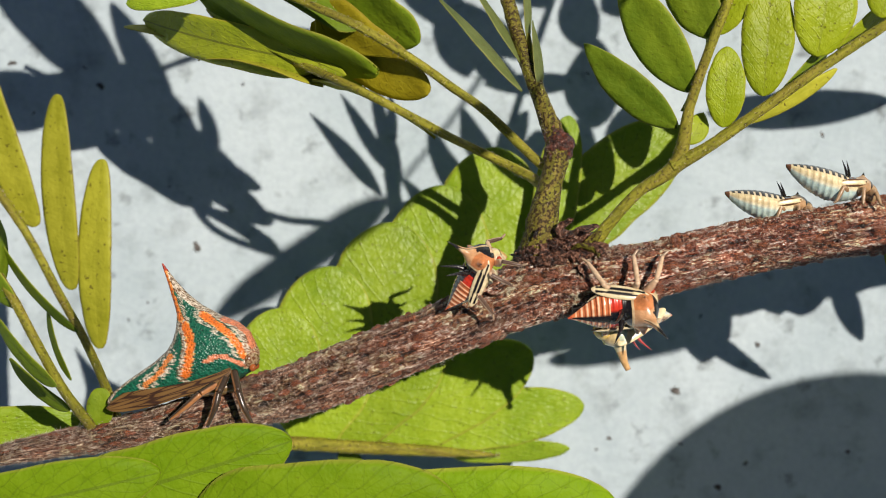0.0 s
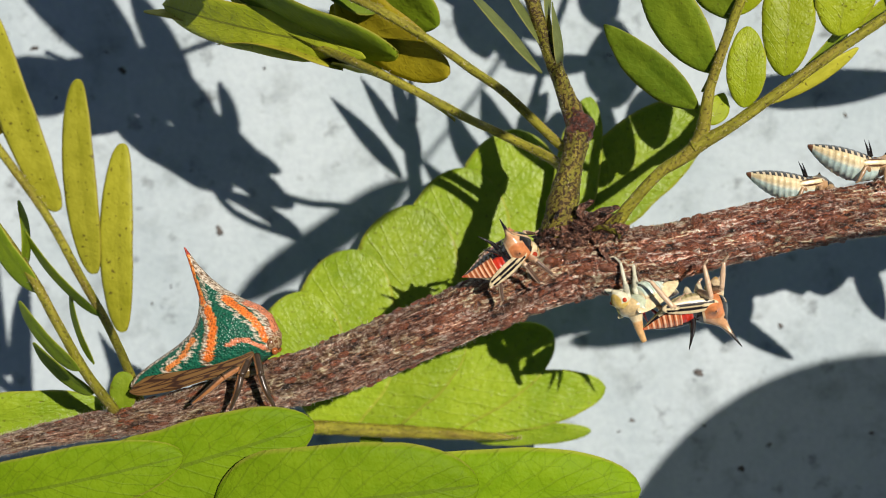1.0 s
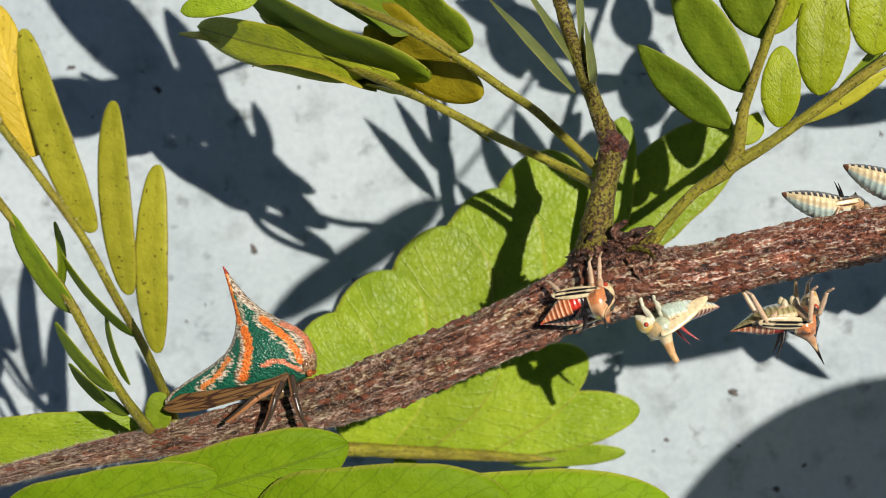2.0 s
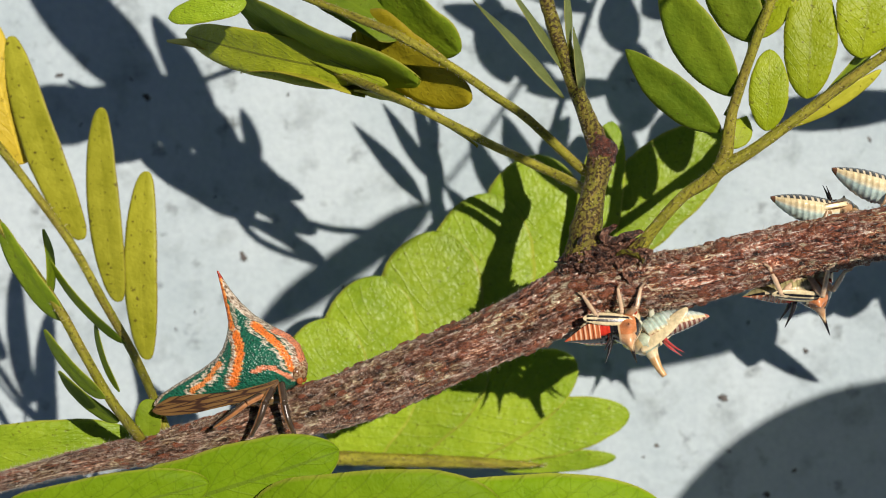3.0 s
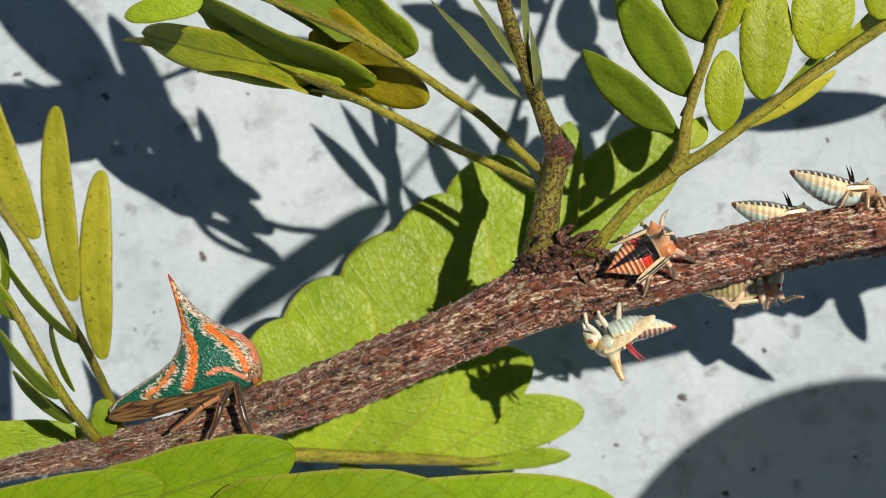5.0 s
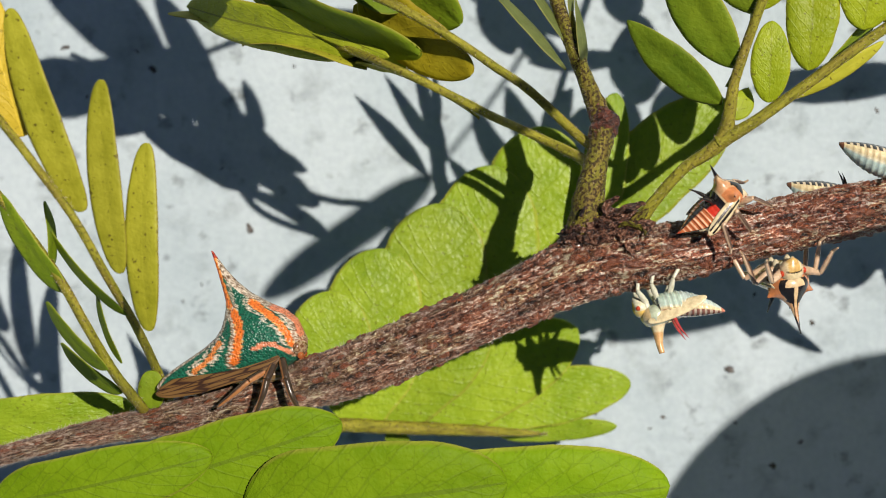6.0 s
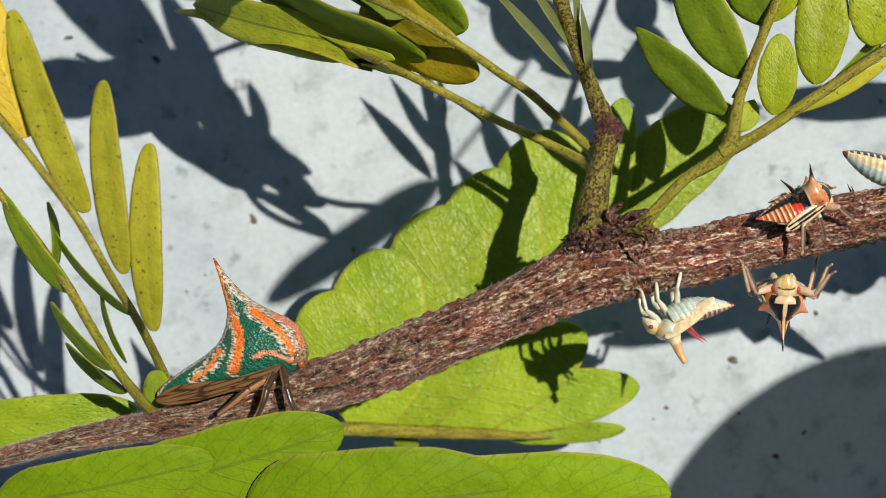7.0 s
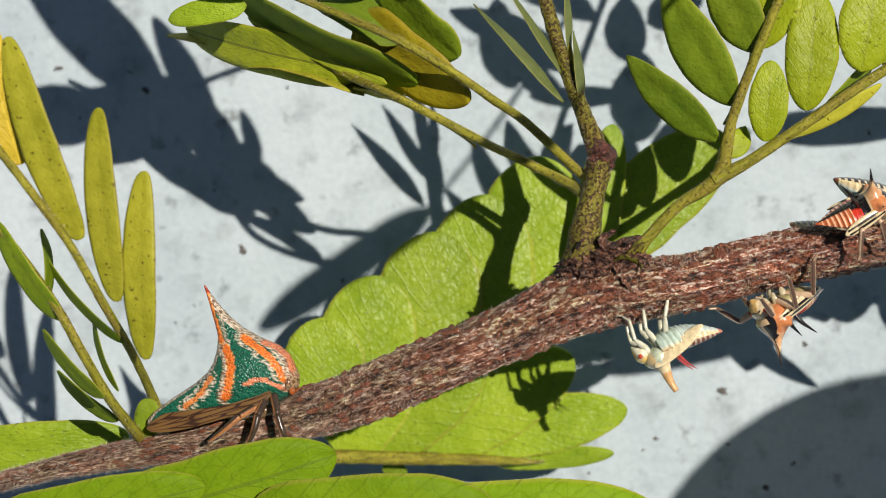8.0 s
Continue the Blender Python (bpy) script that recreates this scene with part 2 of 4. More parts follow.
def plain_material(name, colour, rough=0.5, var=0.3, scale=1500, deep=0.0001):
    m, n, l, b = material(name, rough, 0.4)
    co = n.new("ShaderNodeTexCoord").outputs["Object"]
    t = noise_tex(n, l, co, scale, 4)
    r = ramp(n, [(0.3, tuple(x * (1 - var) for x in colour)), (0.7, tuple(x * (1 + var) for x in colour))])
    l.new(t.outputs["Fac"], r.inputs["Fac"])
    l.new(r.outputs["Color"], b.inputs["Base Color"])
    bump(n, l, b, t.outputs["Fac"], 0.6, deep)
    return m


SLAB = slab_material()
LEAF = leaf_material("green_leaf", (0.180, 0.290, 0.010), (0.300, 0.415, 0.022), 0.45, 0.16, 0.42, 0.20, 0.75, rib_weight=0.3, relief=0.3, quilt=0.5, spec=0.28)
LEAF_FORK = leaf_material("veined_green_leaf", (0.235, 0.315, 0.007), (0.355, 0.425, 0.014), 0.55, 0.16, 0.46, 0.08, 0.6, rib_weight=0.5, relief=0.25, quilt=0.25, spec=0.26)
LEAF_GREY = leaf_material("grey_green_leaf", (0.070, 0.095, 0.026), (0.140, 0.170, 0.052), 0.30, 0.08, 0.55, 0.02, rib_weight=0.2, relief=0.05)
LEAF_DEEP = leaf_material("deep_green_leaf", (0.096, 0.168, 0.006), (0.185, 0.262, 0.012), 0.40, 0.16, 0.62, 0.04, rib_weight=0.10, relief=0.10)
LEAF_FRONT = leaf_material("smooth_green_leaf", (0.138, 0.252, 0.004), (0.205, 0.328, 0.008), 0.20, 0.14, 0.55, 0.30, 0.50, rib_weight=0.6, relief=0.25, net=0.30, spec=0.08)
LEAF_OLIVE = leaf_material("olive_leaf", (0.255, 0.265, 0.014), (0.410, 0.405, 0.036), 0.75, 0.16, 0.50, 0.04, 1.3, (0.16, 0.09, 0.03), rib_weight=0.12, relief=0.08)
LEAF_LIME = leaf_material("lime_leaf", (0.225, 0.295, 0.012), (0.370, 0.425, 0.028), 0.4, 0.16, 0.42, 0.10, 0.35, (0.50, 0.40, 0.05), rib_weight=0.8, relief=0.2, quilt=0.3)
LEAF_GOLD = leaf_material("golden_olive_leaf", (0.270, 0.215, 0.006), (0.430, 0.370, 0.020), 0.5, 0.20, 0.50, 0.08, 0.7, (0.30, 0.22, 0.03), rib_weight=0.1, relief=0.15)
LEAF_YELLOW = leaf_material("yellow_leaf", (0.50, 0.38, 0.02), (0.66, 0.50, 0.05), 0.4, 0.2, 0.50, 0.1)
STALK = stalk_material("green_stalk", (0.120, 0.124, 0.008), (0.320, 0.305, 0.030), 0.75, 5200, 0.545)
STALK_BROWN = stalk_material("brown_green_shoot", (0.045, 0.046, 0.006), (0.235, 0.222, 0.024), 0.98, 4300, 0.475, 0.40)
BARK = bark_material()
CRUST = crust_material()
CORK = crust_material("corky_ring", (0.036, 0.012, 0.007), (0.125, 0.030, 0.014), (0.20, 0.062, 0.030))
HAIR = plain_material("pale_hair", (0.66, 0.58, 0.48), 0.5)
GRIT = plain_material("dark_grit", (0.085, 0.078, 0.072), 0.95, 0.7)
CUTICLE = tint_material("nymph_cuticle", 0.27, 0.5, coat=0.5, glow=0.06)
SHELL = tint_material("pitted_shell", 0.38, 0.4, pits=0.55)
EYE_AMBER = plain_material("amber_eye", (0.30, 0.085, 0.022), 0.15, 0.4)
EYE_RED = plain_material("red_eye", (0.40, 0.045, 0.016), 0.15, 0.3)


# ---- mesh helpers ----
def part(name, bm, mat, parent, label="", smooth=True):
    """Links a bmesh as one mesh object under a thing or a part. Meshes are drawn in the place's own space, so the parent's rest place is taken off."""
    me = bpy.data.meshes.new(name)
    bm.normal_update()
    bm.to_mesh(me)
    bm.free()
    me.materials.append(mat)
    if smooth:
        me.shade_smooth()
    ob = new(name, me)
    if parent:
        ob.parent = parent
        if parent.type == "EMPTY" and "rest" in REST.get(parent.name, {}):
            ob.matrix_parent_inverse = Matrix.Translation(-REST[parent.name]["rest"])
    return tagged(ob, label=label)


REST = {}


def thing(name, rest, label, category, group="", kind=""):
    """An Empty at the base of a thing."""
    e = new(name)
    e.empty_display_size = 0.002
    e.location = rest
    REST[e.name] = {"rest": Vector(rest)}
    return tagged(e, label, category, group, kind)


def curve_points(pts, n):
    """A smooth curve (Catmull-Rom) through control points, n samples evenly by control parameter."""
    pts = [Vector(p) for p in pts]
    ext = [2 * pts[0] - pts[1]] + pts + [2 * pts[-1] - pts[-2]]
    out = []
    for i in range(n):
        s = i / (n - 1) * (len(pts) - 1)
        k = min(int(s), len(pts) - 2)
        t = s - k
        a, b, c, d = ext[k:k + 4]
        out.append(0.5 * ((2 * b) + (c - a) * t + (2 * a - 5 * b + 4 * c - d) * t * t + (3 * b - a - 3 * c + d) * t ** 3))
    return out


def lerp_list(vals, s):
    x = s * (len(vals) - 1)
    k = min(int(x), len(vals) - 2)
    return vals[k] + (vals[k + 1] - vals[k]) * (x - k)


def add_tube(bm, pts, radii, seg=12, n=40, wobble=None, tint=None):
    """A capped tube along a smooth curve; wobble(s along in mm, angle) gives a factor on the radius, tint(s 0..1, angle) a colour."""
    uvl = bm.loops.layers.uv.get("uv") or bm.loops.layers.uv.new("uv")
    tl = (bm.verts.layers.float_color.get("tint") or bm.verts.layers.float_color.new("tint")) if tint else None
    line = curve_points(pts, n)
    rings, along = [], 0.0
    ref = None
    for i, p in enumerate(line):
        d = (line[min(i + 1, n - 1)] - line[max(i - 1, 0)]).normalized()
        if ref is None:
            ref = d.orthogonal().normalized()
        ref = (ref - d * ref.dot(d)).normalized()
        side = d.cross(ref)
        if i:
            along += (p - line[i - 1]).length / MM
        r = lerp_list(radii, i / (n - 1))
        ring = []
        for k in range(seg):
            a = 2 * math.pi * k / seg
            f = wobble(along, a) if wobble else 1.0
            v = bm.verts.new(p + (ref * math.cos(a) + side * math.sin(a)) * r * f)
            if tint:
                v[tl] = (*tint(i / (n - 1), a), 1)
            ring.append(v)
        rings.append((ring, along, r / MM))
    for (r0, a0, w0), (r1, a1, w1) in zip(rings, rings[1:]):
        for k in range(seg):
            j = (k + 1) % seg
            f = bm.faces.new((r0[k], r0[j], r1[j], r1[k]))
            c0, c1 = 2 * math.pi * k / seg, 2 * math.pi * (k + 1) / seg
            for loop, uv in zip(f.loops, ((a0, c0 * w0), (a0, c1 * w0), (a1, c1 * w1), (a1, c0 * w1))):
                loop[uvl].uv = uv
    for ring in (rings[0][0][::-1], rings[-1][0]):
        bm.faces.new(ring)
    return rings


def add_leaflet(bm, base, tip, width, roll=0.0, fold=12.0, curl=0.06, blunt=0.5, wave=0.03, notch=0.0, seed=0, nx=26, ny=10, thick=0.10, early=0.26, droop=0.05, oval=0.0, full=0.66):
    """A leaflet with a front and a back face: base, tip in metres, width in metres; roll turns it on its own axis, fold closes it along the midrib."""
    uvl = bm.loops.layers.uv.get("uv") or bm.loops.layers.uv.new("uv")
    axis = tip - base
    length = axis.length
    x = axis.normalized()
    z = Vector((0, 0, 1))
    z = (z - x * z.dot(x)).normalized()
    z = Matrix.Rotation(radians(roll), 3, x) @ z
    y = z.cross(x)
    grids = []
    for layer in (1, -1):
        grid = []
        for i in range(nx + 1):
            s = (1 - math.cos(math.pi * i / nx)) / 2
            lead = (1 - (1 - min(1, s / early)) ** 2.1) ** 0.62
            end = (1 - max(0, (s - blunt) / (1 - blunt)) ** 2.3) ** 0.55
            w = width / 2 * max(0.02, math.sin(math.pi * s ** oval) ** full if oval and 0 < s < 1 else lead * end)
            if oval and s in (0, 1):
                w = width * 0.02
            if notch:
                w *= 1 - notch * max(0, (s - 0.8) / 0.2) ** 2
            row = []
            for j in range(ny + 1):
                q = 2 * j / ny - 1
                wob = noise.noise(Vector((s * 4 + seed * 7.3, q * 1.5, seed * 1.7)))
                edge = 1 + 0.05 * noise.noise(Vector((s * 7 + seed * 3.1, math.copysign(1, q) * 2.0, seed)))
                zz = abs(q) * w * math.tan(radians(fold)) - curl * length * (2 * s - 1) ** 2 + wave * width * wob * (0.3 + abs(q))
                zz -= droop * width * abs(q) ** 3
                row.append(bm.verts.new(base + x * (s * length) + y * (q * w * edge) + z * (zz + layer * thick * MM / 2 * (1 - 0.7 * abs(q)))))
            grid.append(row)
        grids.append(grid)
    for g, grid in enumerate(grids):
        for i in range(nx):
            for j in range(ny):
                corners = [(i, j), (i + 1, j), (i + 1, j + 1), (i, j + 1)]
                if g:
                    corners.reverse()
                f = bm.faces.new([grid[a][b] for a, b in corners])
                for loop, (a, b) in zip(f.loops, corners):
                    loop[uvl].uv = ((1 - math.cos(math.pi * a / nx)) / 2, b / ny)
    a, b = grids
    rim = [(i, 0) for i in range(nx + 1)] + [(nx, j) for j in range(1, ny + 1)] + [(i, ny) for i in range(nx - 1, -1, -1)] + [(0, j) for j in range(ny - 1, 0, -1)]
    for (i, j), (k, m) in zip(rim, rim[1:] + rim[:1]):
        f = bm.faces.new((b[i][j], b[k][m], a[k][m], a[i][j]))
        for loop in f.loops:
            loop[uvl].uv = (0.5, 0.0)


def add_hairs(bm, spots, length, rng, thin=0.016):
    """Fine tapered hairs: spots are (place, outward)."""
    for p, d in spots:
        d = (d + Vector((rng.gauss(0, 0.35), rng.gauss(0, 0.35), rng.gauss(0, 0.35)))).normalized()
        e = d.orthogonal().normalized()
        g = d.cross(e)
        h = length * rng.uniform(0.5, 1.3)
        foot = [bm.verts.new(p + (e * math.cos(a) + g * math.sin(a)) * thin * MM) for a in (0, 2.1, 4.2)]
        bend = Vector((rng.gauss(0, 0.2), rng.gauss(0, 0.2), 0)) * h
        top = bm.verts.new(p + d * h + bend)
        for k in range(3):
            bm.faces.new((foot[k], foot[(k + 1) % 3], top))


def tube_spots(pts, radii, count, rng):
    line = curve_points(pts, 120)
    out = []
    for _ in range(count):
        s = rng.random()
        i = min(118, int(s * 119))
        d = (line[i + 1] - line[i]).normalized()
        e = d.orthogonal().normalized()
        a = rng.uniform(0, 2 * math.pi)
        o = e * math.cos(a) + d.cross(e) * math.sin(a)
        out.append((line[i] + (line[i + 1] - line[i]) * rng.random() + o * lerp_list(radii, s) * 0.97, o))
    return out


# ---- the slab ----
def build_ground():
    bm = bmesh.new()
    bmesh.ops.create_grid(bm, x_segments=8, y_segments=8, size=150.0)
    tagged(part("ground", bm, SLAB, None, smooth=False), "pale blue-grey painted slab with soil specks and stains", "ground", kind="structure")


def build_grit():
    rng = random.Random(5)
    spots = [(348, 438, 15), (178, 152, 13), (1195, 692, 15), (22, 112, 13), (1078, 776, 9), (1205, 786, 8), (228, 566, 6),
             (527, 494, 8), (1055, 796, 6), (960, 836, 5), (700, 520, 6), (150, 120, 8), (1455, 238, 10), (1500, 800, 8), (1320, 820, 10),
             (1270, 862, 12), (430, 150, 5), (262, 536, 5), (960, 770, 5), (1340, 610, 9), (1040, 130, 8), (60, 200, 8), (300, 330, 7), (1240, 560, 7)]
    for u, v, r in spots:
        bm = bmesh.new()
        bmesh.ops.create_icosphere(bm, subdivisions=3, radius=1.0)
        c = sheet(u, v, 0)
        a, e = rng.uniform(0, 3.1), rng.uniform(0.35, 0.75)
        for w in bm.verts:
            f = 1 + 0.8 * noise.noise(w.co * 1.3 + Vector((u, v, 0))) + 0.55 * noise.noise(w.co * 4.0 + Vector((v, u, 0)))
            p = Vector((w.co.x, w.co.y * e, w.co.z * 0.05)) * f * r * 0.027 * MM
            w.co = c + Matrix.Rotation(a, 3, "Z") @ p + Vector((0, 0, 0.01 * r * 0.032 * MM))
        bm.verts.ensure_lookup_table()
        tagged(part("soil_speck", bm, GRIT, None), "small dark crumb of soil lying on the slab", "crumb", "crumbs on the slab")


# ---- the plant ----
AXIS = [(-420, 900, 27), (-200, 858, 28), (0, 806, 29), (200, 770, 30), (350, 738, 30), (500, 698, 30), (600, 662, 30), (800, 578, 30), (950, 512, 30),
        (1050, 495, 30), (1150, 478, 30), (1300, 442, 30), (1450, 415, 30), (1568, 395, 30), (1750, 350, 30), (2050, 290, 29), (2500, 180, 27)]
AXIS_R = [0.5, 0.6, 0.75, 1.10, 1.5, 1.85, 2.0, 1.95, 2.35, 2.2, 1.95, 1.9, 1.85, 1.95, 2.0, 2.1, 2.2]
BASE = sheet(2500, 180, 27)


def build_branch(plant):
    rng = random.Random(11)
    pts = [sheet(*p) for p in AXIS]
    radii = [r * MM for r in AXIS_R]
    pores = [(rng.uniform(0, 150), rng.uniform(0, 2 * math.pi), rng.uniform(0.55, 1.25)) for _ in range(1150)]
    cells = {}
    for p in pores:
        cells.setdefault(int(p[0]), []).append(p)

    def near(s, a):
        best = 0.0
        for k in (int(s) - 1, int(s), int(s) + 1):
            for ps, pa, size in cells.get(k, ()):
                da = (a - pa + math.pi) % (2 * math.pi) - math.pi
                d = ((s - ps) / (0.46 * size)) ** 2 + (da * 1.9 / (0.23 * size)) ** 2
                if d < 1:
                    best = max(best, 1 - d)
        return best

    def ridges(s, a):
        c, d = math.cos(a), math.sin(a)
        wave = 0.5 * noise.noise(Vector((s * 0.4, c, d)))
        strand = 1 - 2.4 * abs(noise.noise(Vector((s * 0.45, c * 6.0 + wave, d * 6.0 + wave))))
        return 0.55 * strand + 0.7 * noise.noise(Vector((s * 1.7 + 9, c * 8, d * 8))) + 0.75 * noise.noise(Vector((s * 4.2, c * 17, d * 17 + 5)))

    def wobble(s, a):
        c, d = math.cos(a), math.sin(a)
        key = (round(s, 4), round(a, 4))
        fields[key] = (ridges(s, a), near(s, a))
        r, p = fields[key]
        return 1 + 0.06 * noise.noise(Vector((s * 0.30, c * 1.4, d * 1.4))) + 0.075 * r + 0.080 * min(1, 1.8 * p)

    bm = bmesh.new()
    fields = {}
    layer = bm.verts.layers.float.new("pore")
    ridge = bm.verts.layers.float.new("ridge")
    around = 156
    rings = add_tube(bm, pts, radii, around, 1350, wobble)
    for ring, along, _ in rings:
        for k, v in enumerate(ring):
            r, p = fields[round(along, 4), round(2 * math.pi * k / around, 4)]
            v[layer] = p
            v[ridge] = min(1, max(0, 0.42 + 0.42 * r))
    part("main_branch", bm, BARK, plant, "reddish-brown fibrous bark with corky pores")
    bm = bmesh.new()
    add_hairs(bm, tube_spots(pts[1:], radii[1:], 20000, rng), 0.37 * MM, rng, 0.013)
    tagged(part("branch_hair", bm, HAIR, plant, "fine pale hairs on the bark"), kind="stuff")


def build_stalk(name, plant, pts, radii, mat, hairs, label="", seed=0, rough=1.0):
    rng = random.Random(seed)
    p = [sheet(*q) for q in pts]
    r = [x * MM for x in radii]
    bm = bmesh.new()
    add_tube(bm, p, r, 28, 150, lambda s, a: 1 + rough * 0.07 * noise.noise(Vector((s * 1.3 + seed, math.cos(a) * 2, math.sin(a) * 2))) + rough * 0.05 * noise.noise(Vector((s * 5, math.cos(a) * 5, math.sin(a) * 5 + seed))))
    ob = part(name, bm, mat, plant, label)
    if hairs:
        bm = bmesh.new()
        add_hairs(bm, tube_spots(p, r, 2 * hairs, rng), 0.22 * MM, rng, 0.009)
        tagged(part("stalk_hair", bm, HAIR, ob), kind="stuff")
    return ob


def build_leaflets(stalk, rows, mat, flat=False, oval=0.0, full=0.66, cilia=0, curl=0.06):
    """rows: base u, v, h, tip u, v, h, width in sheet units, roll, fold, material or None."""
    made, tufts, rng = [], [], random.Random(len(rows))
    for i, (bu, bv, bh, tu, tv, th, w, roll, fold, other) in enumerate(rows):
        bm = bmesh.new()
        k = (EYE / MM - (bh + th) / 2) / 2926.0 * MM
        add_leaflet(bm, sheet(bu, bv, bh), sheet(tu, tv, th), w * k, roll, fold, seed=i + len(stalk.name) + int(bu) % 17, oval=oval, full=full, **({"curl": 0.012, "droop": 0.015, "wave": 0.02, "nx": 40, "ny": 18} if flat else {"curl": curl}))
        if cilia:
            rim = [e for e in bm.edges if e.is_valid and len(e.link_faces) == 2 and e.calc_face_angle(0) > 0.9]
            mid = (sheet(bu, bv, bh) + sheet(tu, tv, th)) / 2
            for e in rng.sample(rim, min(len(rim), cilia)):
                q = (e.verts[0].co + e.verts[1].co) / 2
                tufts.append((q, (q - mid).normalized()))
        made.append(part("leaflet", bm, other or mat, stalk))
    if tufts:
        bm = bmesh.new()
        add_hairs(bm, tufts, 0.24 * MM, rng, 0.010)
        tagged(part("leaf_hair", bm, HAIR, stalk), kind="stuff")
    return made


PARTS = {}


def build_plant():
    plant = thing("leguminous_shrub", BASE, "hairy brown branch with green pinnate leaves above the slab", "shrub")
    PARTS["plant"] = plant
    build_branch(plant)
    # upright shoot at the node
    build_stalk("side_shoot", plant, [(952, 480, 30), (958, 400, 30.5), (976, 320, 30), (986, 262, 29), (958, 180, 27.5), (925, 90, 26), (890, -30, 25), (860, -150, 23)],
                [1.50, 1.18, 0.80, 0.84, 0.60, 0.54, 0.52, 0.5], STALK_BROWN, 420, "brown-flecked green shoot with a ringed node", 3, 1.7)
    build_stalk("leaf_scar", plant, [(981, 292, 29.5), (986, 272, 29.2), (990, 258, 29), (976, 232, 28.5)], [0.74, 0.90, 1.00, 0.66], CORK, 40, "dark reddish corky ring", 31, 4.0)
    shoot = build_stalk("shoot_leaf", plant, [(975, 240, 28.3), (950, 150, 27), (935, 60, 26)], [0.3, 0.25, 0.15], STALK, 0, "young leaflets folded edge-on", 4)
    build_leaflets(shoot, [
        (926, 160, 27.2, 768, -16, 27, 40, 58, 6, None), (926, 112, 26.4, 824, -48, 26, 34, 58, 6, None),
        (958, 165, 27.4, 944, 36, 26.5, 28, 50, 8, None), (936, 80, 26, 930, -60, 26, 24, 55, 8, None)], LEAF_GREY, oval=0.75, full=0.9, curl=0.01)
    # leaf to the upper right, forked in two
    PARTS["fork"] = fork = build_stalk("forked_leaf", plant, [(1045, 440, 31), (1075, 400, 31.5), (1130, 340, 32), (1198, 288, 32.5), (1222, 185, 33), (1268, 55, 34), (1318, -70, 35), (1380, -230, 36), (1450, -400, 37), (1500, -520, 37.5)],
                       [0.60, 0.42, 0.39, 0.56, 0.36, 0.34, 0.33, 0.33, 0.32, 0.3], STALK, 420, "", 5)
    build_leaflets(fork, [
        (1196, 232, 32.5, 1030, 82, 33, 74, -30, 10, LEAF_DEEP), (1222, 168, 33, 1090, -52, 33.5, 96, -30, 10, LEAF_DEEP),
        (1262, 72, 33.5, 1180, -90, 34, 92, -28, 8, LEAF_DEEP), (1222, 255, 32.5, 1246, 198, 32, 42, 0, 10, None),
        (1216, 200, 32, 1262, 58, 31.5, 50, 76, 6, LEAF_DEEP), (1268, 60, 33.5, 1330, -90, 34, 80, -20, 8, None)], LEAF_FORK, oval=0.88, full=0.72, cilia=90)
    # unseen leaflets farther up the fork, added to darken the slab with their shadows
    build_leaflets(fork, [(1320 + 55 * i, -110 - 130 * i, 35 + 0.6 * i, 1030 + 55 * i, -260 - 130 * i, 35.5 + 0.6 * i, 96, 52, 8, None) for i in range(1, 4)]
                   + [(1217, -182, 35.5, 1175, -392, 35.5, 102, 0, 8, None), (1511, -64, 35.5, 1516, -271, 35.5, 131, 0, 8, None), (1498, -254, 36, 1485, -412, 36, 100, 0, 8, None), (1538, -346, 36, 1669, -425, 36, 92, 0, 8, None), (1490, -174, 35.5, 1254, -166, 35.5, 52, 0, 8, None), (1339, -156, 35.5, 1221, -263, 35.5, 68, 0, 8, None)], LEAF_DEEP, oval=0.9)
    PARTS["arm"] = arm = build_stalk("forked_leaf_arm", plant, [(1190, 296, 32.5), (1250, 262, 33), (1320, 214, 33.5), (1450, 122, 34), (1600, 22, 34.5), (1760, -90, 35)],
                      [0.54, 0.42, 0.38, 0.37, 0.36, 0.35], STALK, 380, "", 6)
    # the last leaflet is unseen, added for a streak of shade on the slab
    build_leaflets(arm, [
        (1281, 226, 33.5, 1288, 82, 34, 70, -6, 8, None), (1352, 170, 34, 1366, -48, 34.5, 94, -4, 8, None),
        (1448, 100, 34.5, 1474, -78, 35, 112, -2, 8, None), (1318, 224, 32, 1488, 126, 31.5, 32, 30, 6, LEAF_OLIVE),
        (1385, 175, 32.5, 1480, 70, 32, 50, 52, 6, LEAF_DEEP), (1490, 92, 33, 1600, -10, 32, 60, 45, 6, None), (1560, 30, 35, 1610, -120, 35, 100, 0, 8, None), (1760, -90, 35, 2180, -120, 35, 90, 0, 8, None)], LEAF_FORK, oval=0.95, full=0.52, cilia=90)
    # two unseen leaves out to the right, added to shape the slab's shadows
    far_side = build_stalk("raised_leaf", plant, [(2240, 232, 28), (2245, 160, 36), (2290, 120, 48), (2389, 202, 60)], [0.3, 0.25, 0.22, 0.2], STALK, 0, "", 33)
    build_leaflets(far_side, [(2389, 202, 60, 1904, 290, 60, 76, 0, 4, None)], LEAF)
    build_leaflets(far_side, [(1930, 310, 28.5, 1995, 470, 29, 60, 0, 8, None), (1850, 325, 28, 1862, 412, 29, 120, 0, 8, None), (1579, 419, 28, 1776, 560, 28, 46, 0, 8, None), (1770, 330, 27.5, 1780, 425, 27, 90, 0, 8, None), (1640, 365, 27.5, 1608, 530, 27, 120, 0, 8, None)], LEAF, oval=0.9)
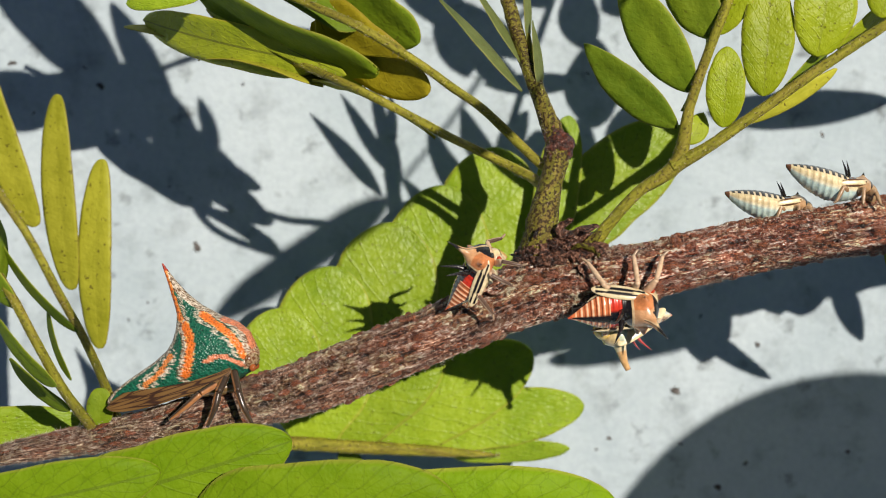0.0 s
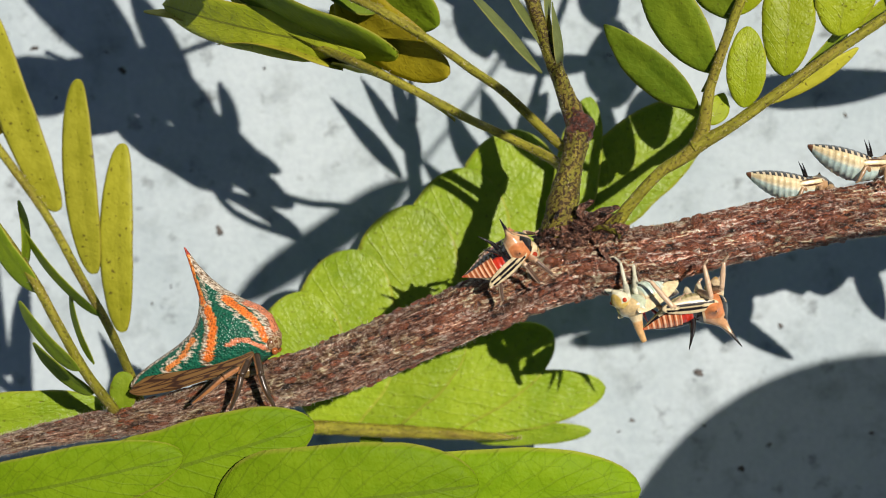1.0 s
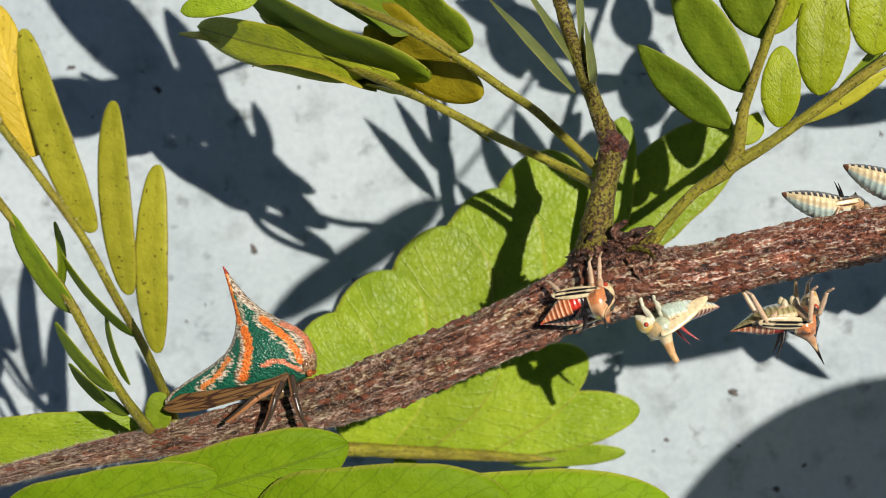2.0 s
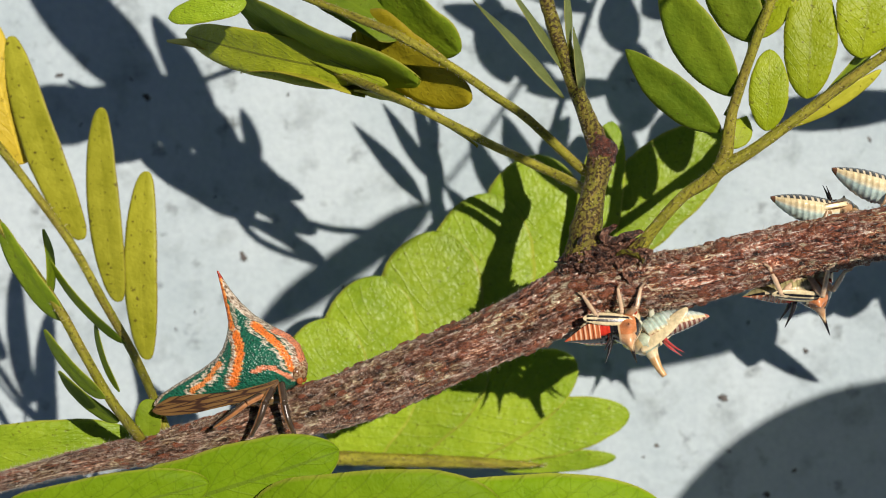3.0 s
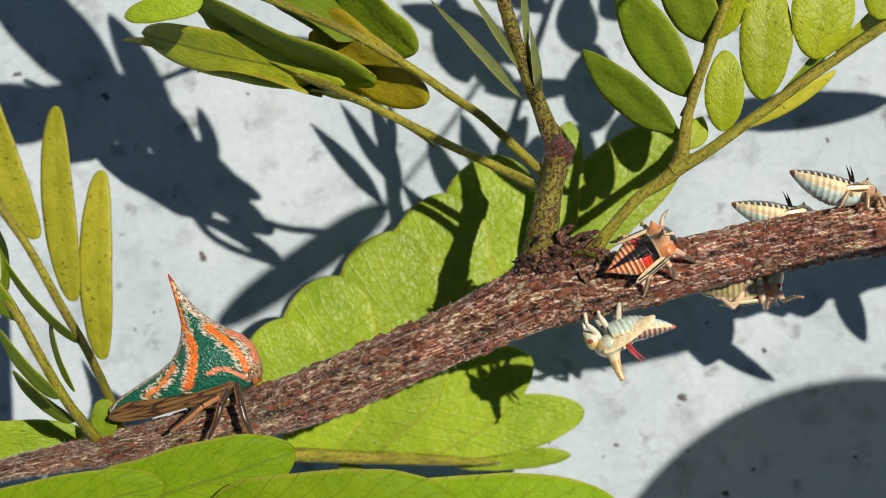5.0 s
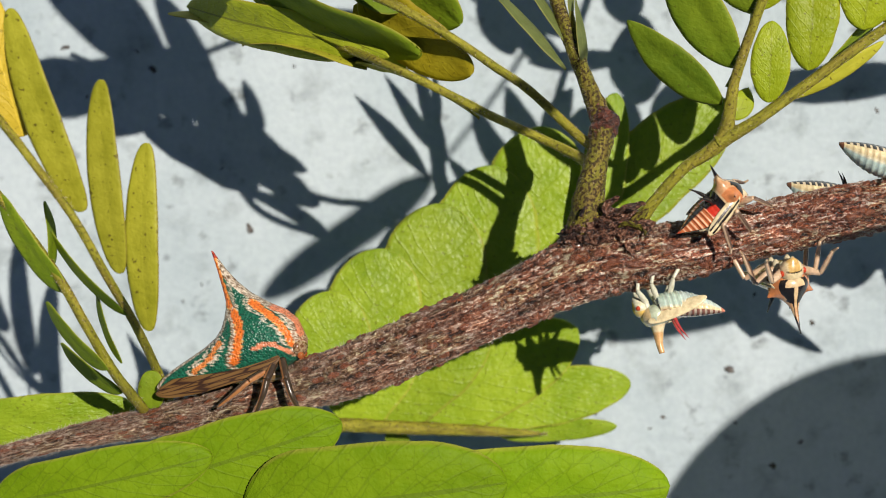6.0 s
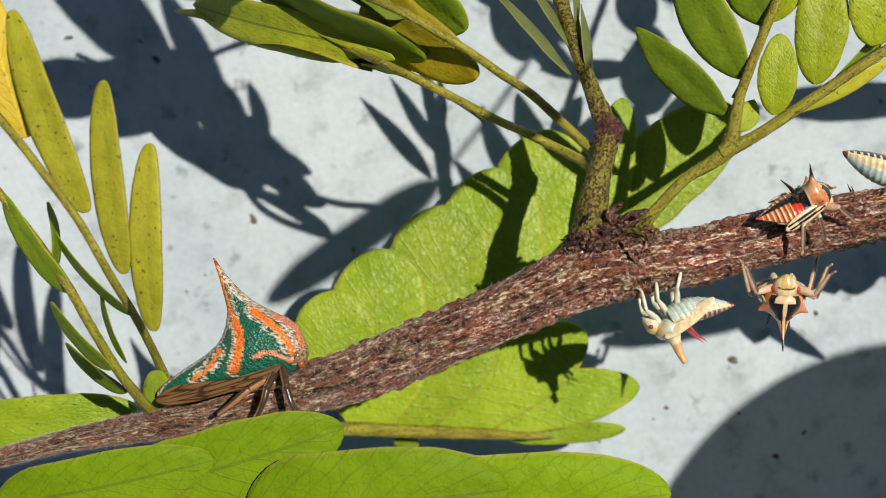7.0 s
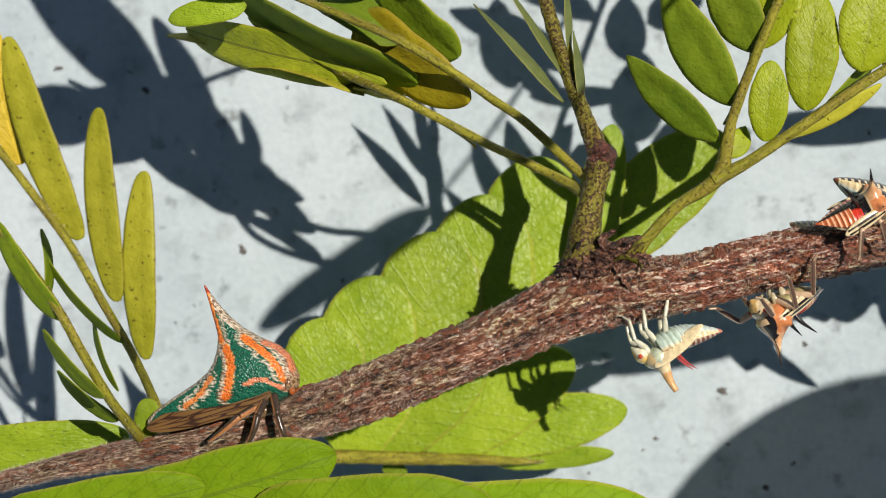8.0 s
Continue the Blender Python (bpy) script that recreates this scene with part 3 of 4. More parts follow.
    over = build_stalk("overhanging_leaf", plant, [(1500, -520, 37.5), (1720, -640, 55), (2100, -800, 76), (2386, -879, 90)], [0.3, 0.26, 0.24, 0.2], STALK, 0, "", 34)
    build_leaflets(over, [(2386, -879, 90, 1602, -338, 90, 164, 0, 6, None)], LEAF)
    # two leaves to the upper left, leaflets half folded
    PARTS["droop"] = low = build_stalk("drooping_leaf", plant, [(962, 330, 29.5), (930, 308, 28), (840, 264, 27.5), (790, 240, 33.5), (740, 213, 35.5), (640, 162, 36), (550, 122, 32.5), (480, 96, 29), (420, 70, 26)],
                      [0.42, 0.35, 0.31, 0.30, 0.30, 0.29, 0.26, 0.2], STALK, 380, "", 7)
    build_leaflets(low, [
        (556, 116, 33, 236, 38, 24, 82, -22, 8, LEAF_LIME), (600, 130, 34, 352, 12, 27, 34, -10, 6, LEAF_LIME), (650, 150, 34.8, 316, -14, 27, 170, -70, 8, LEAF_DEEP),
        # the edge-on last leaflet and the lower golden one are added to fill the shadow
        (575, 132, 31.5, 356, 86, 25.5, 100, 74, 6, LEAF_OLIVE), (552, 20, 33.8, 750, 174, 34.8, 124, 42, 6, LEAF_GOLD), (548, 40, 32.6, 724, 168, 33.2, 74, 10, 4, LEAF_GOLD), (430, 92, 26.5, 218, 34, 23, 40, 50, 6, LEAF_OLIVE), (778, 230, 33.8, 560, 126, 32.2, 80, 90, 4, LEAF_OLIVE)], LEAF)
    up = build_stalk("drooping_leaf", plant, [(972, 298, 29), (945, 280, 28.5), (860, 198, 31), (800, 155, 34.5), (740, 112, 36.5), (640, 50, 38), (540, 5, 36), (430, -40, 33.5), (300, -90, 30.5), (160, -130, 28.5)],
                     [0.42, 0.35, 0.31, 0.30, 0.30, 0.29, 0.26, 0.24, 0.2], STALK, 380, "", 8)
    build_leaflets(up, [
        # the last leaflet is added to shade the drooping leaf below
        (732, 84, 35.6, 590, -60, 35, 104, -48, 10, LEAF_DEEP), (360, -20, 33, 220, 6, 32, 46, 0, 8, None), (640, 40, 35.2, 470, -60, 33, 90, 30, 8, LEAF_DEEP)], LEAF)
    # unseen leaf over the slab, above the two drooping ones, added for its wedge of shade
    high = build_stalk("raised_leaf", plant, [(868, -120, 23.5), (800, -300, 36), (690, -340, 43), (580, -330, 45.5), (500, -310, 45.5)], [0.4, 0.34, 0.3, 0.28, 0.2], STALK, 0, "", 35)
    build_leaflets(high, [
        (685, -155, 45, 335, -369, 45, 149, 0, 4, None),
        (364, -233, 45, 77, -265, 45, 157, 0, 4, None),
        (550, -212, 45, 206, -276, 45, 155, 0, 4, None),
        (499, -269, 45, 106, -691, 45, 172, 0, 4, None),
        (628, -212, 45, 468, -498, 45, 83, 0, 4, None),
        (743, -126, 45, 693, -259, 45, 40, 0, 4, None)], LEAF, oval=0.9, curl=0.01)
    # leaf at the left with upright narrow leaflets
    PARTS["left"] = left = build_stalk("narrow_leaf", plant, [(208, 745, 28.5), (185, 680, 30), (150, 602, 36), (100, 512, 40.5), (48, 415, 42), (-5, 338, 42.5), (-70, 250, 43), (-150, 150, 43.5), (-230, 60, 44)],
                       [0.40, 0.33, 0.30, 0.29, 0.28, 0.28, 0.28, 0.27, 0.26], STALK, 360, "", 9)
    build_leaflets(left, [
        (166, 620, 41.5, 170, 282, 42.5, 64, -14, 8, None), (117, 516, 42, 90, 167, 43, 64, -14, 8, None), (52, 404, 42.5, -73, 36, 43, 74, -14, 8, None),
        (-42, 264, 42, -118, -12, 42.5, 82, 10, 8, LEAF_YELLOW), (176, 756, 30.5, 178, 688, 31, 48, 0, 10, LEAF_DEEP)], LEAF_OLIVE, oval=0.95, full=0.37, cilia=60)
    PARTS["back"] = back = build_stalk("narrow_leaf", plant, [(165, 760, 30), (112, 690, 35), (62, 602, 38), (15, 515, 38), (-50, 420, 38), (-130, 315, 38), (-220, 210, 38)],
                       [0.40, 0.35, 0.33, 0.32, 0.31, 0.3, 0.3], STALK, 300, "", 10)
    build_leaflets(back, [
        (118, 732, 33, 10, 640, 32, 42, -48, 8, LEAF_DEEP), (92, 690, 37, -16, 566, 36, 44, -48, 8, LEAF_DEEP), (128, 596, 38, -12, 436, 37.5, 34, -54, 6, LEAF_DEEP),
        (118, 676, 37, 76, 546, 36.5, 28, -54, 6, LEAF_DEEP), (22, 552, 38, -95, 372, 38.5, 52, -35, 8, LEAF_DEEP), (10, 500, 38, 2, 380, 37, 34, 78, 8, LEAF_DEEP)], LEAF_OLIVE)
    # leaf in front of the branch, along the lower edge
    front = build_stalk("broad_leaf", plant, [(-260, 850, 30), (-160, 930, 34), (60, 965, 36), (400, 975, 36), (800, 985, 36), (1050, 990, 36)],
                        [0.55, 0.5, 0.48, 0.44, 0.4, 0.3], STALK, 0, "", 12)
    build_leaflets(front, [
        (110, 905, 36, 514, 786, 36.5, 150, 6, 5, None), (-120, 925, 37, 278, 842, 38, 124, 6, 5, None),
        (330, 942, 37.5, 808, 896, 38, 210, 4, 5, None), (560, 940, 35.5, 1098, 908, 36, 196, 4, 5, None)], LEAF_FRONT)
    far = build_stalk("broad_leaf_tip", plant, [(-330, 880, 28), (-240, 850, 26), (-100, 810, 25)], [0.4, 0.35, 0.3], STALK, 0, "", 13)
    build_leaflets(far, [(-260, 800, 25, 140, 752, 26, 104, 6, 6, None)], LEAF)
    # large leaf behind the branch, above it
    upper = build_stalk("hanging_leaf", plant, [(960, 470, 27), (900, 520, 20), (760, 600, 14.4), (600, 680, 14.9), (480, 735, 15)], [0.5, 0.45, 0.4, 0.35, 0.25], STALK, 0, "", 14)
    PARTS["upper"] = upper
    build_leaflets(upper, [
        (475, 735, 15.8, 508, 546, 15.8, 150, 0, 1, None), (545, 720, 15.6, 594, 472, 15.6, 175, 0, 1, None), (650, 680, 15.35, 702, 394, 15.35, 195, 0, 1, None),
        (750, 630, 15.1, 790, 328, 15.1, 195, 0, 1, None), (860, 580, 14.8, 876, 260, 14.8, 205, 0, 1, None),
        (960, 480, 17, 1008, 204, 16.5, 80, 0, 2, None), (965, 430, 16.5, 1205, 222, 16.5, 150, -4, 2, None)], LEAF, True)
    # leaf behind the branch, below it, with its own midrib
    lower = build_stalk("hanging_leaf", plant, [(360, 770, 27), (440, 785, 16), (520, 785, 13), (640, 792, 12), (760, 798, 12), (835, 803, 11.5), (885, 806, 11)], [0.5, 0.52, 0.58, 0.56, 0.46, 0.30, 0.05], STALK, 260, "", 15, 1.8)
    PARTS["lower"] = lower
    build_leaflets(lower, [
        (512, 772, 11.5, 640, 620, 12.5, 140, 0, 2, None), (568, 772, 11.2, 780, 600, 12.2, 150, 0, 2, None), (655, 776, 11, 942, 622, 12, 142, 0, 2, None),
        (712, 766, 10.5, 1034, 718, 11.5, 104, 0, 2, None), (790, 802, 10, 1008, 796, 10.5, 46, 24, 2, None), (600, 800, 10, 640, 822, 9, 30, 0, 2, LEAF_DEEP)], LEAF, True)
    # rough swollen node
    bm = bmesh.new()
    bmesh.ops.create_icosphere(bm, subdivisions=5, radius=1.0)
    centre = sheet(985, 452, 30.2)
    for w in bm.verts:
        f = 1 + 0.20 * noise.noise(w.co * 2.2) + 0.20 * noise.noise(w.co * 6.0) + 0.14 * noise.noise(w.co * 13.0)
        p = Vector((w.co.x * 3.0, w.co.y * 1.6, w.co.z * 2.0)) * f * MM
        w.co = centre + Matrix.Rotation(radians(14), 3, "Z") @ p
    part("node_swelling", bm, CRUST, plant, "rough dark swollen node")
    rng = random.Random(77)
    bm = bmesh.new()
    for _ in range(240):
        a, b = rng.uniform(0, 2 * math.pi), rng.uniform(0.05, 1.45)
        d = Vector((math.cos(a) * math.sin(b) * 3.0, math.sin(a) * math.sin(b) * 1.6, math.cos(b) * 2.0)) * rng.uniform(0.92, 1.08)
        m = Matrix.Translation(centre + Matrix.Rotation(radians(14), 3, "Z") @ d * MM) @ Matrix.Diagonal((rng.uniform(0.10, 0.26) * MM, rng.uniform(0.08, 0.18) * MM, rng.uniform(0.10, 0.22) * MM, 1)) @ Euler((rng.uniform(0, 3), rng.uniform(0, 3), rng.uniform(0, 3))).to_matrix().to_4x4()
        bmesh.ops.create_icosphere(bm, subdivisions=1, radius=1.0, matrix=m)
    tagged(part("node_grain", bm, CRUST, plant, "glossy brown crumbs on the node"), kind="stuff")
    # dry scales round the node
    rng = random.Random(21)
    for i in range(12):
        bm = bmesh.new()
        a = rng.uniform(0, 2 * math.pi)
        c = sheet(rng.uniform(918, 1075), rng.uniform(405, 455), 30.6 + rng.uniform(0, 1.6))
        d = Vector((math.cos(a), math.sin(a) * 0.6 + 0.25, rng.uniform(0.1, 0.8))).normalized() * rng.uniform(0.5, 1.2) * MM
        add_leaflet(bm, c, c + d, rng.uniform(0.25, 0.6) * MM, rng.uniform(-60, 60), 20, curl=0.08, blunt=0.1, wave=0.35, seed=i, nx=8, ny=6, thick=0.08)
        part("bud_scale", bm, CRUST, plant)
    for i, row in enumerate([(1006, 452, 32.0, 1078, 436, 32.4, 32), (1030, 446, 31.6, 1064, 410, 32.4, 20), (1024, 470, 32.4, 1050, 500, 32.0, 22), (1000, 420, 31.6, 1058, 396, 32.4, 30), (1012, 436, 32.2, 1062, 448, 32.3, 34), (985, 415, 32, 1010, 385, 31.6, 26)]):
        bm = bmesh.new()
        add_leaflet(bm, sheet(*row[:3]), sheet(*row[3:6]), row[6] * 0.04 * MM, 20 - 30 * i, 18, curl=0.08, blunt=0.1, wave=0.2, seed=60 + i, nx=14, ny=8, thick=0.14, full=0.9)
        part("bract", bm, STALK_BROWN if i in (1, 4) else CRUST, plant, "pointed scale leaf")
    return plant


def shade_disc_material():
    """Green disc for the added shade caster: part of the sun passes, lightening its shade."""
    m, n, l, b = material("thin_round_leaf", 0.5, 0.2)
    co = n.new("ShaderNodeTexCoord").outputs["Object"]
    t = noise_tex(n, l, co, 90, 4, 0.6)
    r = ramp(n, [(0.35, (0.10, 0.20, 0.02)), (0.65, (0.20, 0.30, 0.04))])
    l.new(t.outputs["Fac"], r.inputs["Fac"])
    l.new(r.outputs["Color"], b.inputs["Base Color"])
    clear = n.new("ShaderNodeBsdfTransparent")
    clear.inputs["Color"].default_value = (0.36, 0.36, 0.30, 1)
    ms = n.new("ShaderNodeMixShader")
    ms.inputs[0].default_value = 0.55
    l.new(b.outputs[0], ms.inputs[1])
    l.new(clear.outputs[0], ms.inputs[2])
    l.new(ms.outputs[0], n["Material Output"].inputs["Surface"])
    return m


def build_round_shade_caster():
    """An unseen round disc on a stalk, added to throw the round shade at the slab's lower edge."""
    e = thing("round_leaved_seedling", Vector((0.092, -0.036, 0)), "unseen round green disc on a stalk, added to shade the slab", "seedling")
    bm = bmesh.new()
    add_tube(bm, [Vector((92, -36, 0)) * MM, Vector((94, -28, 45)) * MM, Vector((80, -16, 90)) * MM], [1.4 * MM, 1.1 * MM, 0.8 * MM], 14, 40)
    part("stalk", bm, STALK, e)
    bm = bmesh.new()
    uvl = bm.loops.layers.uv.new("uv")
    n, seg = 14, 60
    for side in (0.25, -0.25):
        rows = [[bm.verts.new(Vector((75.8 + 26.5 * i / n * math.cos(2 * math.pi * k / seg), -15.2 + 26.5 * i / n * math.sin(2 * math.pi * k / seg),
                                      90 + side + 1.6 * noise.noise(Vector((i * 0.2, math.cos(2 * math.pi * k / seg), math.sin(2 * math.pi * k / seg)))))) * MM) for k in range(seg)] for i in range(1, n + 1)]
        for r0, r1 in zip(rows, rows[1:]):
            for k in range(seg):
                f = bm.faces.new((r0[k], r1[k], r1[(k + 1) % seg], r0[(k + 1) % seg]))
                for loop, uv in zip(f.loops, ((0.2, 0.3), (0.8, 0.3), (0.8, 0.6), (0.2, 0.6))):
                    loop[uvl].uv = uv
        bm.faces.new(rows[0])
    part("round_leaf", bm, shade_disc_material(), e, "half see-through disc that lets some sun through to lighten its shade")


# ---- insects ----
def add_ball(bm, c, scale, tint, nu=24, nv=16, bulge=()):
    """An ellipsoid in millimetres with optional horns: bulge is a list of (direction, height, sharpness)."""
    tl = bm.verts.layers.float_color.get("tint") or bm.verts.layers.float_color.new("tint")
    c = Vector(c)
    rows = []
    for i in range(nv + 1):
        th = math.pi * i / nv
        row = []
        for k in range(nu if 0 < i < nv else 1):
            ph = 2 * math.pi * k / nu
            # the pole lies along x
            d = Vector((math.cos(th), math.sin(th) * math.cos(ph), math.sin(th) * math.sin(ph)))
            p = Vector((d.x * scale[0], d.y * scale[1], d.z * scale[2]))
            grow = 0.0
            for way, high, sharp in bulge:
                w = Vector(way).normalized()
                g = math.exp(-(w.angle(d) / sharp) ** 1.4)
                p += w * high * g
                grow = max(grow, g)
            v = bm.verts.new((c + p) * MM)
            v[tl] = (*tint(d, grow), 1)
            row.append(v)
        rows.append(row)
    for a, b in zip(rows, rows[1:]):
        for k in range(nu):
            j = (k + 1) % nu
            if len(a) == 1:
                bm.faces.new((a[0], b[k], b[j]))
            elif len(b) == 1:
                bm.faces.new((a[k], b[0], a[j]))
            else:
                bm.faces.new((a[k], b[k], b[j], a[j]))


BLACK, TAN, ORANGE, CREAM, RED = (0.012, 0.010, 0.010), (0.52, 0.34, 0.19), (0.62, 0.20, 0.07), (0.66, 0.56, 0.34), (0.55, 0.035, 0.015)


def add_abdomen(bm, style):
    tl = bm.verts.layers.float_color.get("tint") or bm.verts.layers.float_color.new("tint")
    n, seg = 110, 48
    rings = []
    for i in range(n + 1):
        s = i / n
        long = {"banded": 3.2, "blushed": 3.3, "pale": 4.7}[style]
        x = -long + (long + 0.9) * s
        body = math.sin(math.pi * (0.014 + (0.84 if style == "pale" else 0.70) * s)) ** {"banded": 1.25, "blushed": 0.80, "pale": 0.78}[style]
        band = s * 12.0
        fr = band % 1.0
        ridge = 1 + {"banded": 0.016, "blushed": 0.026, "pale": 0.018}[style] * math.sin(2 * math.pi * fr) * min(1, 6 * (1 - s))
        lift = 0.75 * (1 - s) ** 2 if style == "banded" else (0.95 * (1 - s) ** 1.4 if style == "blushed" else 1.05 * (1 - s) ** 1.2)
        ring = []
        for k in range(seg):
            a = 2 * math.pi * k / seg
            ca, sa = math.cos(a), math.sin(a)
            y = 1.42 * body * ridge * math.copysign(abs(ca) ** 0.9, ca)
            z = lift + ({"banded": 1.05, "blushed": 0.52, "pale": 0.70}[style] * body * abs(sa) ** 1.35 if sa > 0 else -{"banded": 0.72, "blushed": 1.22, "pale": 1.62}[style] * body * abs(sa) ** 0.9) * ridge
            v = bm.verts.new(Vector((x, y, z)) * MM)
            groove = fr < 0.30
            if style == "banded":
                if sa < -0.30:
                    c = (0.40, 0.36, 0.17) if not groove else (0.28, 0.24, 0.11)
                elif s < 0.06:
                    c = (0.45, 0.08, 0.03)
                elif sa < 0.04:
                    c = CREAM if s > 0.30 else BLACK
                elif sa < 0.20 or sa > 0.972:
                    c = BLACK
                elif s < 0.62:
                    c = (0.80, 0.52, 0.32) if 0.34 < fr < 0.62 else ((0.22, 0.050, 0.018) if fr < 0.16 and s > 0.15 else (0.58, 0.17, 0.06))
                elif s < 0.80 and sa < 0.95:
                    c = RED
                else:
                    c = BLACK
            else:
                if s < 0.06:
                    c = (0.15, 0.065, 0.035) if style == "pale" else (0.55, 0.20, 0.12)
                elif sa > 0.55:
                    c = (0.020, 0.014, 0.010) if fr < 0.60 or sa > 0.92 else (0.66, 0.56, 0.38)
                elif sa > (-0.16 if style == "pale" else -0.15):
                    c = (0.70, 0.60, 0.36) if fr > 0.18 else (0.62, 0.50, 0.28)
                elif sa > (-0.28 if style == "pale" else -0.30):
                    c = (0.70, 0.66, 0.48)
                elif style == "pale":
                    c = (0.46, 0.60, 0.55) if fr > 0.18 else (0.38, 0.50, 0.48)
                else:
                    c = (0.58, 0.70, 0.64) if fr > 0.16 else (0.44, 0.57, 0.54)
                if style == "blushed" and sa > 0.30 and s > 0.06:
                    c = (0.24, 0.08, 0.05) if fr < 0.5 else (0.60, 0.46, 0.34)
                if style == "blushed" and sa < -0.05 and s > 0.66:
                    c = (0.50, 0.62, 0.52) if fr > 0.22 else (0.40, 0.54, 0.46)
            v[tl] = (*c, 1)
            ring.append(v)
        rings.append(ring)
    for r0, r1 in zip(rings, rings[1:]):
        for k in range(seg):
            bm.faces.new((r0[k], r1[k], r1[(k + 1) % seg], r0[(k + 1) % seg]))
    bm.faces.new(rings[0])
    bm.faces.new(rings[-1][::-1])


def simple_tube(bm, pts, radii, tint, seg=10, n=20):
    add_tube(bm, [Vector(p) * MM for p in pts], [r * MM for r in radii], seg, n, None, tint)


LEG_SETS = {"fore": ((1.55, 0.45, -0.45), (2.15, 1.55, -0.15), (2.65, 2.15, -1.35), (3.00, 2.35, -1.55)),
            "middle": ((0.85, 0.55, -0.50), (1.05, 1.75, 0.15), (1.05, 2.25, -1.50), (1.30, 2.45, -1.70)),
            "hind": ((0.15, 0.55, -0.50), (-0.75, 1.65, 0.10), (-1.45, 2.05, -1.50), (-1.75, 2.20, -1.70))}


HANGING_LEGS = {"fore": ((1.60, 0.40, -0.60), (2.05, 1.00, -1.45), (1.70, 0.90, -2.70), (1.95, 0.80, -3.20)),
                "middle": ((0.85, 0.50, -0.70), (1.10, 1.15, -1.70), (0.55, 1.00, -2.90), (0.75, 0.90, -3.30)),
                "hind": ((0.05, 0.50, -0.80), (-0.35, 1.20, -1.75), (-1.25, 1.05, -2.75), (-1.70, 0.95, -3.15))}


def build_nymph(style, label, size=1.0, reach=1.0, horn=1.9, lean=0.1):
    """A treehopper nymph, head along +x, back along +z, feet 1.7 mm under its middle."""
    e = thing("treehopper_nymph", (0, 0, 0), label, "insect", "nymphs on the branch")
    pale = style != "banded"
    slim = 0.8 if style == "blushed" else 1.0
    lined = style != "blushed"
    shield = TAN if style == "banded" else ((0.48, 0.55, 0.40) if style == "blushed" else (0.46, 0.29, 0.15))
    leg_c = (0.60, 0.43, 0.28) if not pale else ((0.60, 0.61, 0.47) if style == "blushed" else (0.34, 0.22, 0.12))
    bm = bmesh.new()
    add_abdomen(bm, style)
    part("abdomen", bm, CUTICLE, e)

    def face_tint(d, g):
        if pale:
            return (0.36, 0.24, 0.12) if style == "pale" else (0.64, 0.46, 0.12) if d.z > 0.35 or d.x > 0.75 else (0.64, 0.64, 0.46)
        if d.x > 0.25 and abs(d.y) < 0.62:
            if abs(d.z - 0.04 + 0.25 * d.y * d.y) < 0.055:
                return BLACK
            return (0.62, 0.40, 0.13) if d.z < -0.02 and abs(d.y) < 0.45 else (0.68, 0.56, 0.32)
        return (0.56, 0.44, 0.27)

    def shield_tint(d, g):
        if not lined:
            return (0.50, 0.30, 0.15) if d.z > 0.5 and g > 0.8 else ((0.62, 0.48, 0.24) if d.x > 0.42 else shield)
        front = d.x - 0.12 * abs(d.y)
        side = abs(d.y)
        if g > 0.87 or d.x < (-0.46 if not pale else -0.5):
            return BLACK
        if front > 0.80:
            return BLACK if not pale and d.z > 0.05 and side > 0.10 else (0.66, 0.48, 0.27)
        if front > 0.56 and d.z > -0.45 or not pale and front > 0.40 and 0.07 < side < 0.40 and d.z < 0.80:
            return (0.66, 0.46, 0.24) if side < 0.07 and not pale else BLACK
        if d.z > 0.25 and d.x > 0.02 and 0.075 < side < 0.125:
            return BLACK
        if d.x < -0.34 or d.z > 0.25 and d.x > 0.02 and 0.125 < side < 0.155:
            return (0.68, 0.50, 0.28)
        if pale:
            return shield
        return (0.56, 0.21, 0.075) if side > 0.5 else (0.58, 0.32, 0.155)

    bm = bmesh.new()
    at, span = {"banded": ((1.14, 0, 0.44), (1.20, 1.24, 0.90)), "blushed": ((1.15, 0, 0.25), (1.0, 1.12, 0.72)), "pale": ((1.05, 0, 0.05), (0.95, 1.0, 0.62))}[style]
    add_ball(bm, at, span, shield_tint, 150, 104,
             [((lean, 0, 1), 0.68 * horn, 0.105), ((lean, 0, 1), 0.32 * horn, 0.42), ((0.15, 1, 0.55), 0.25 if pale else 0.50, 0.20), ((0.15, -1, 0.55), 0.25 if pale else 0.50, 0.20)])
    if style == "blushed":
        simple_tube(bm, [(1.10, 0, 0.50), (1.22, 0, 1.30), (1.32, 0, 2.10), (1.30, 0, 2.75)], [0.62, 0.36, 0.24, 0.19], lambda s, a: (0.62, 0.52, 0.32) if s < 0.35 else (0.60, 0.36, 0.15), 16, 24)
    part("pronotum", bm, CUTICLE, e, "tan shield with black lines and a tall horn" if not pale else "pale tan shield with a blunt horn")
    prong = {"pale": 0.62, "blushed": 0.80, "banded": 1.0}[style]
    spine_c = BLACK if style != "blushed" else (0.42, 0.05, 0.05)
    for sgn in (1, -1):
        bm = bmesh.new()
        simple_tube(bm, [(0.05, 0.32 * sgn, 0.70), (-0.12, 0.52 * sgn, 0.70 + 0.85 * prong), (-0.62 * prong, 0.74 * sgn, 0.70 + 1.85 * prong)], [w * prong * (1.0 if style != "blushed" else 0.85) for w in (0.22, 0.14, 0.02)], lambda s, a: spine_c)
        part("spine", bm, CUTICLE, e, "thin black spine" if style != "blushed" else "thin crimson spine")
        bm = bmesh.new()

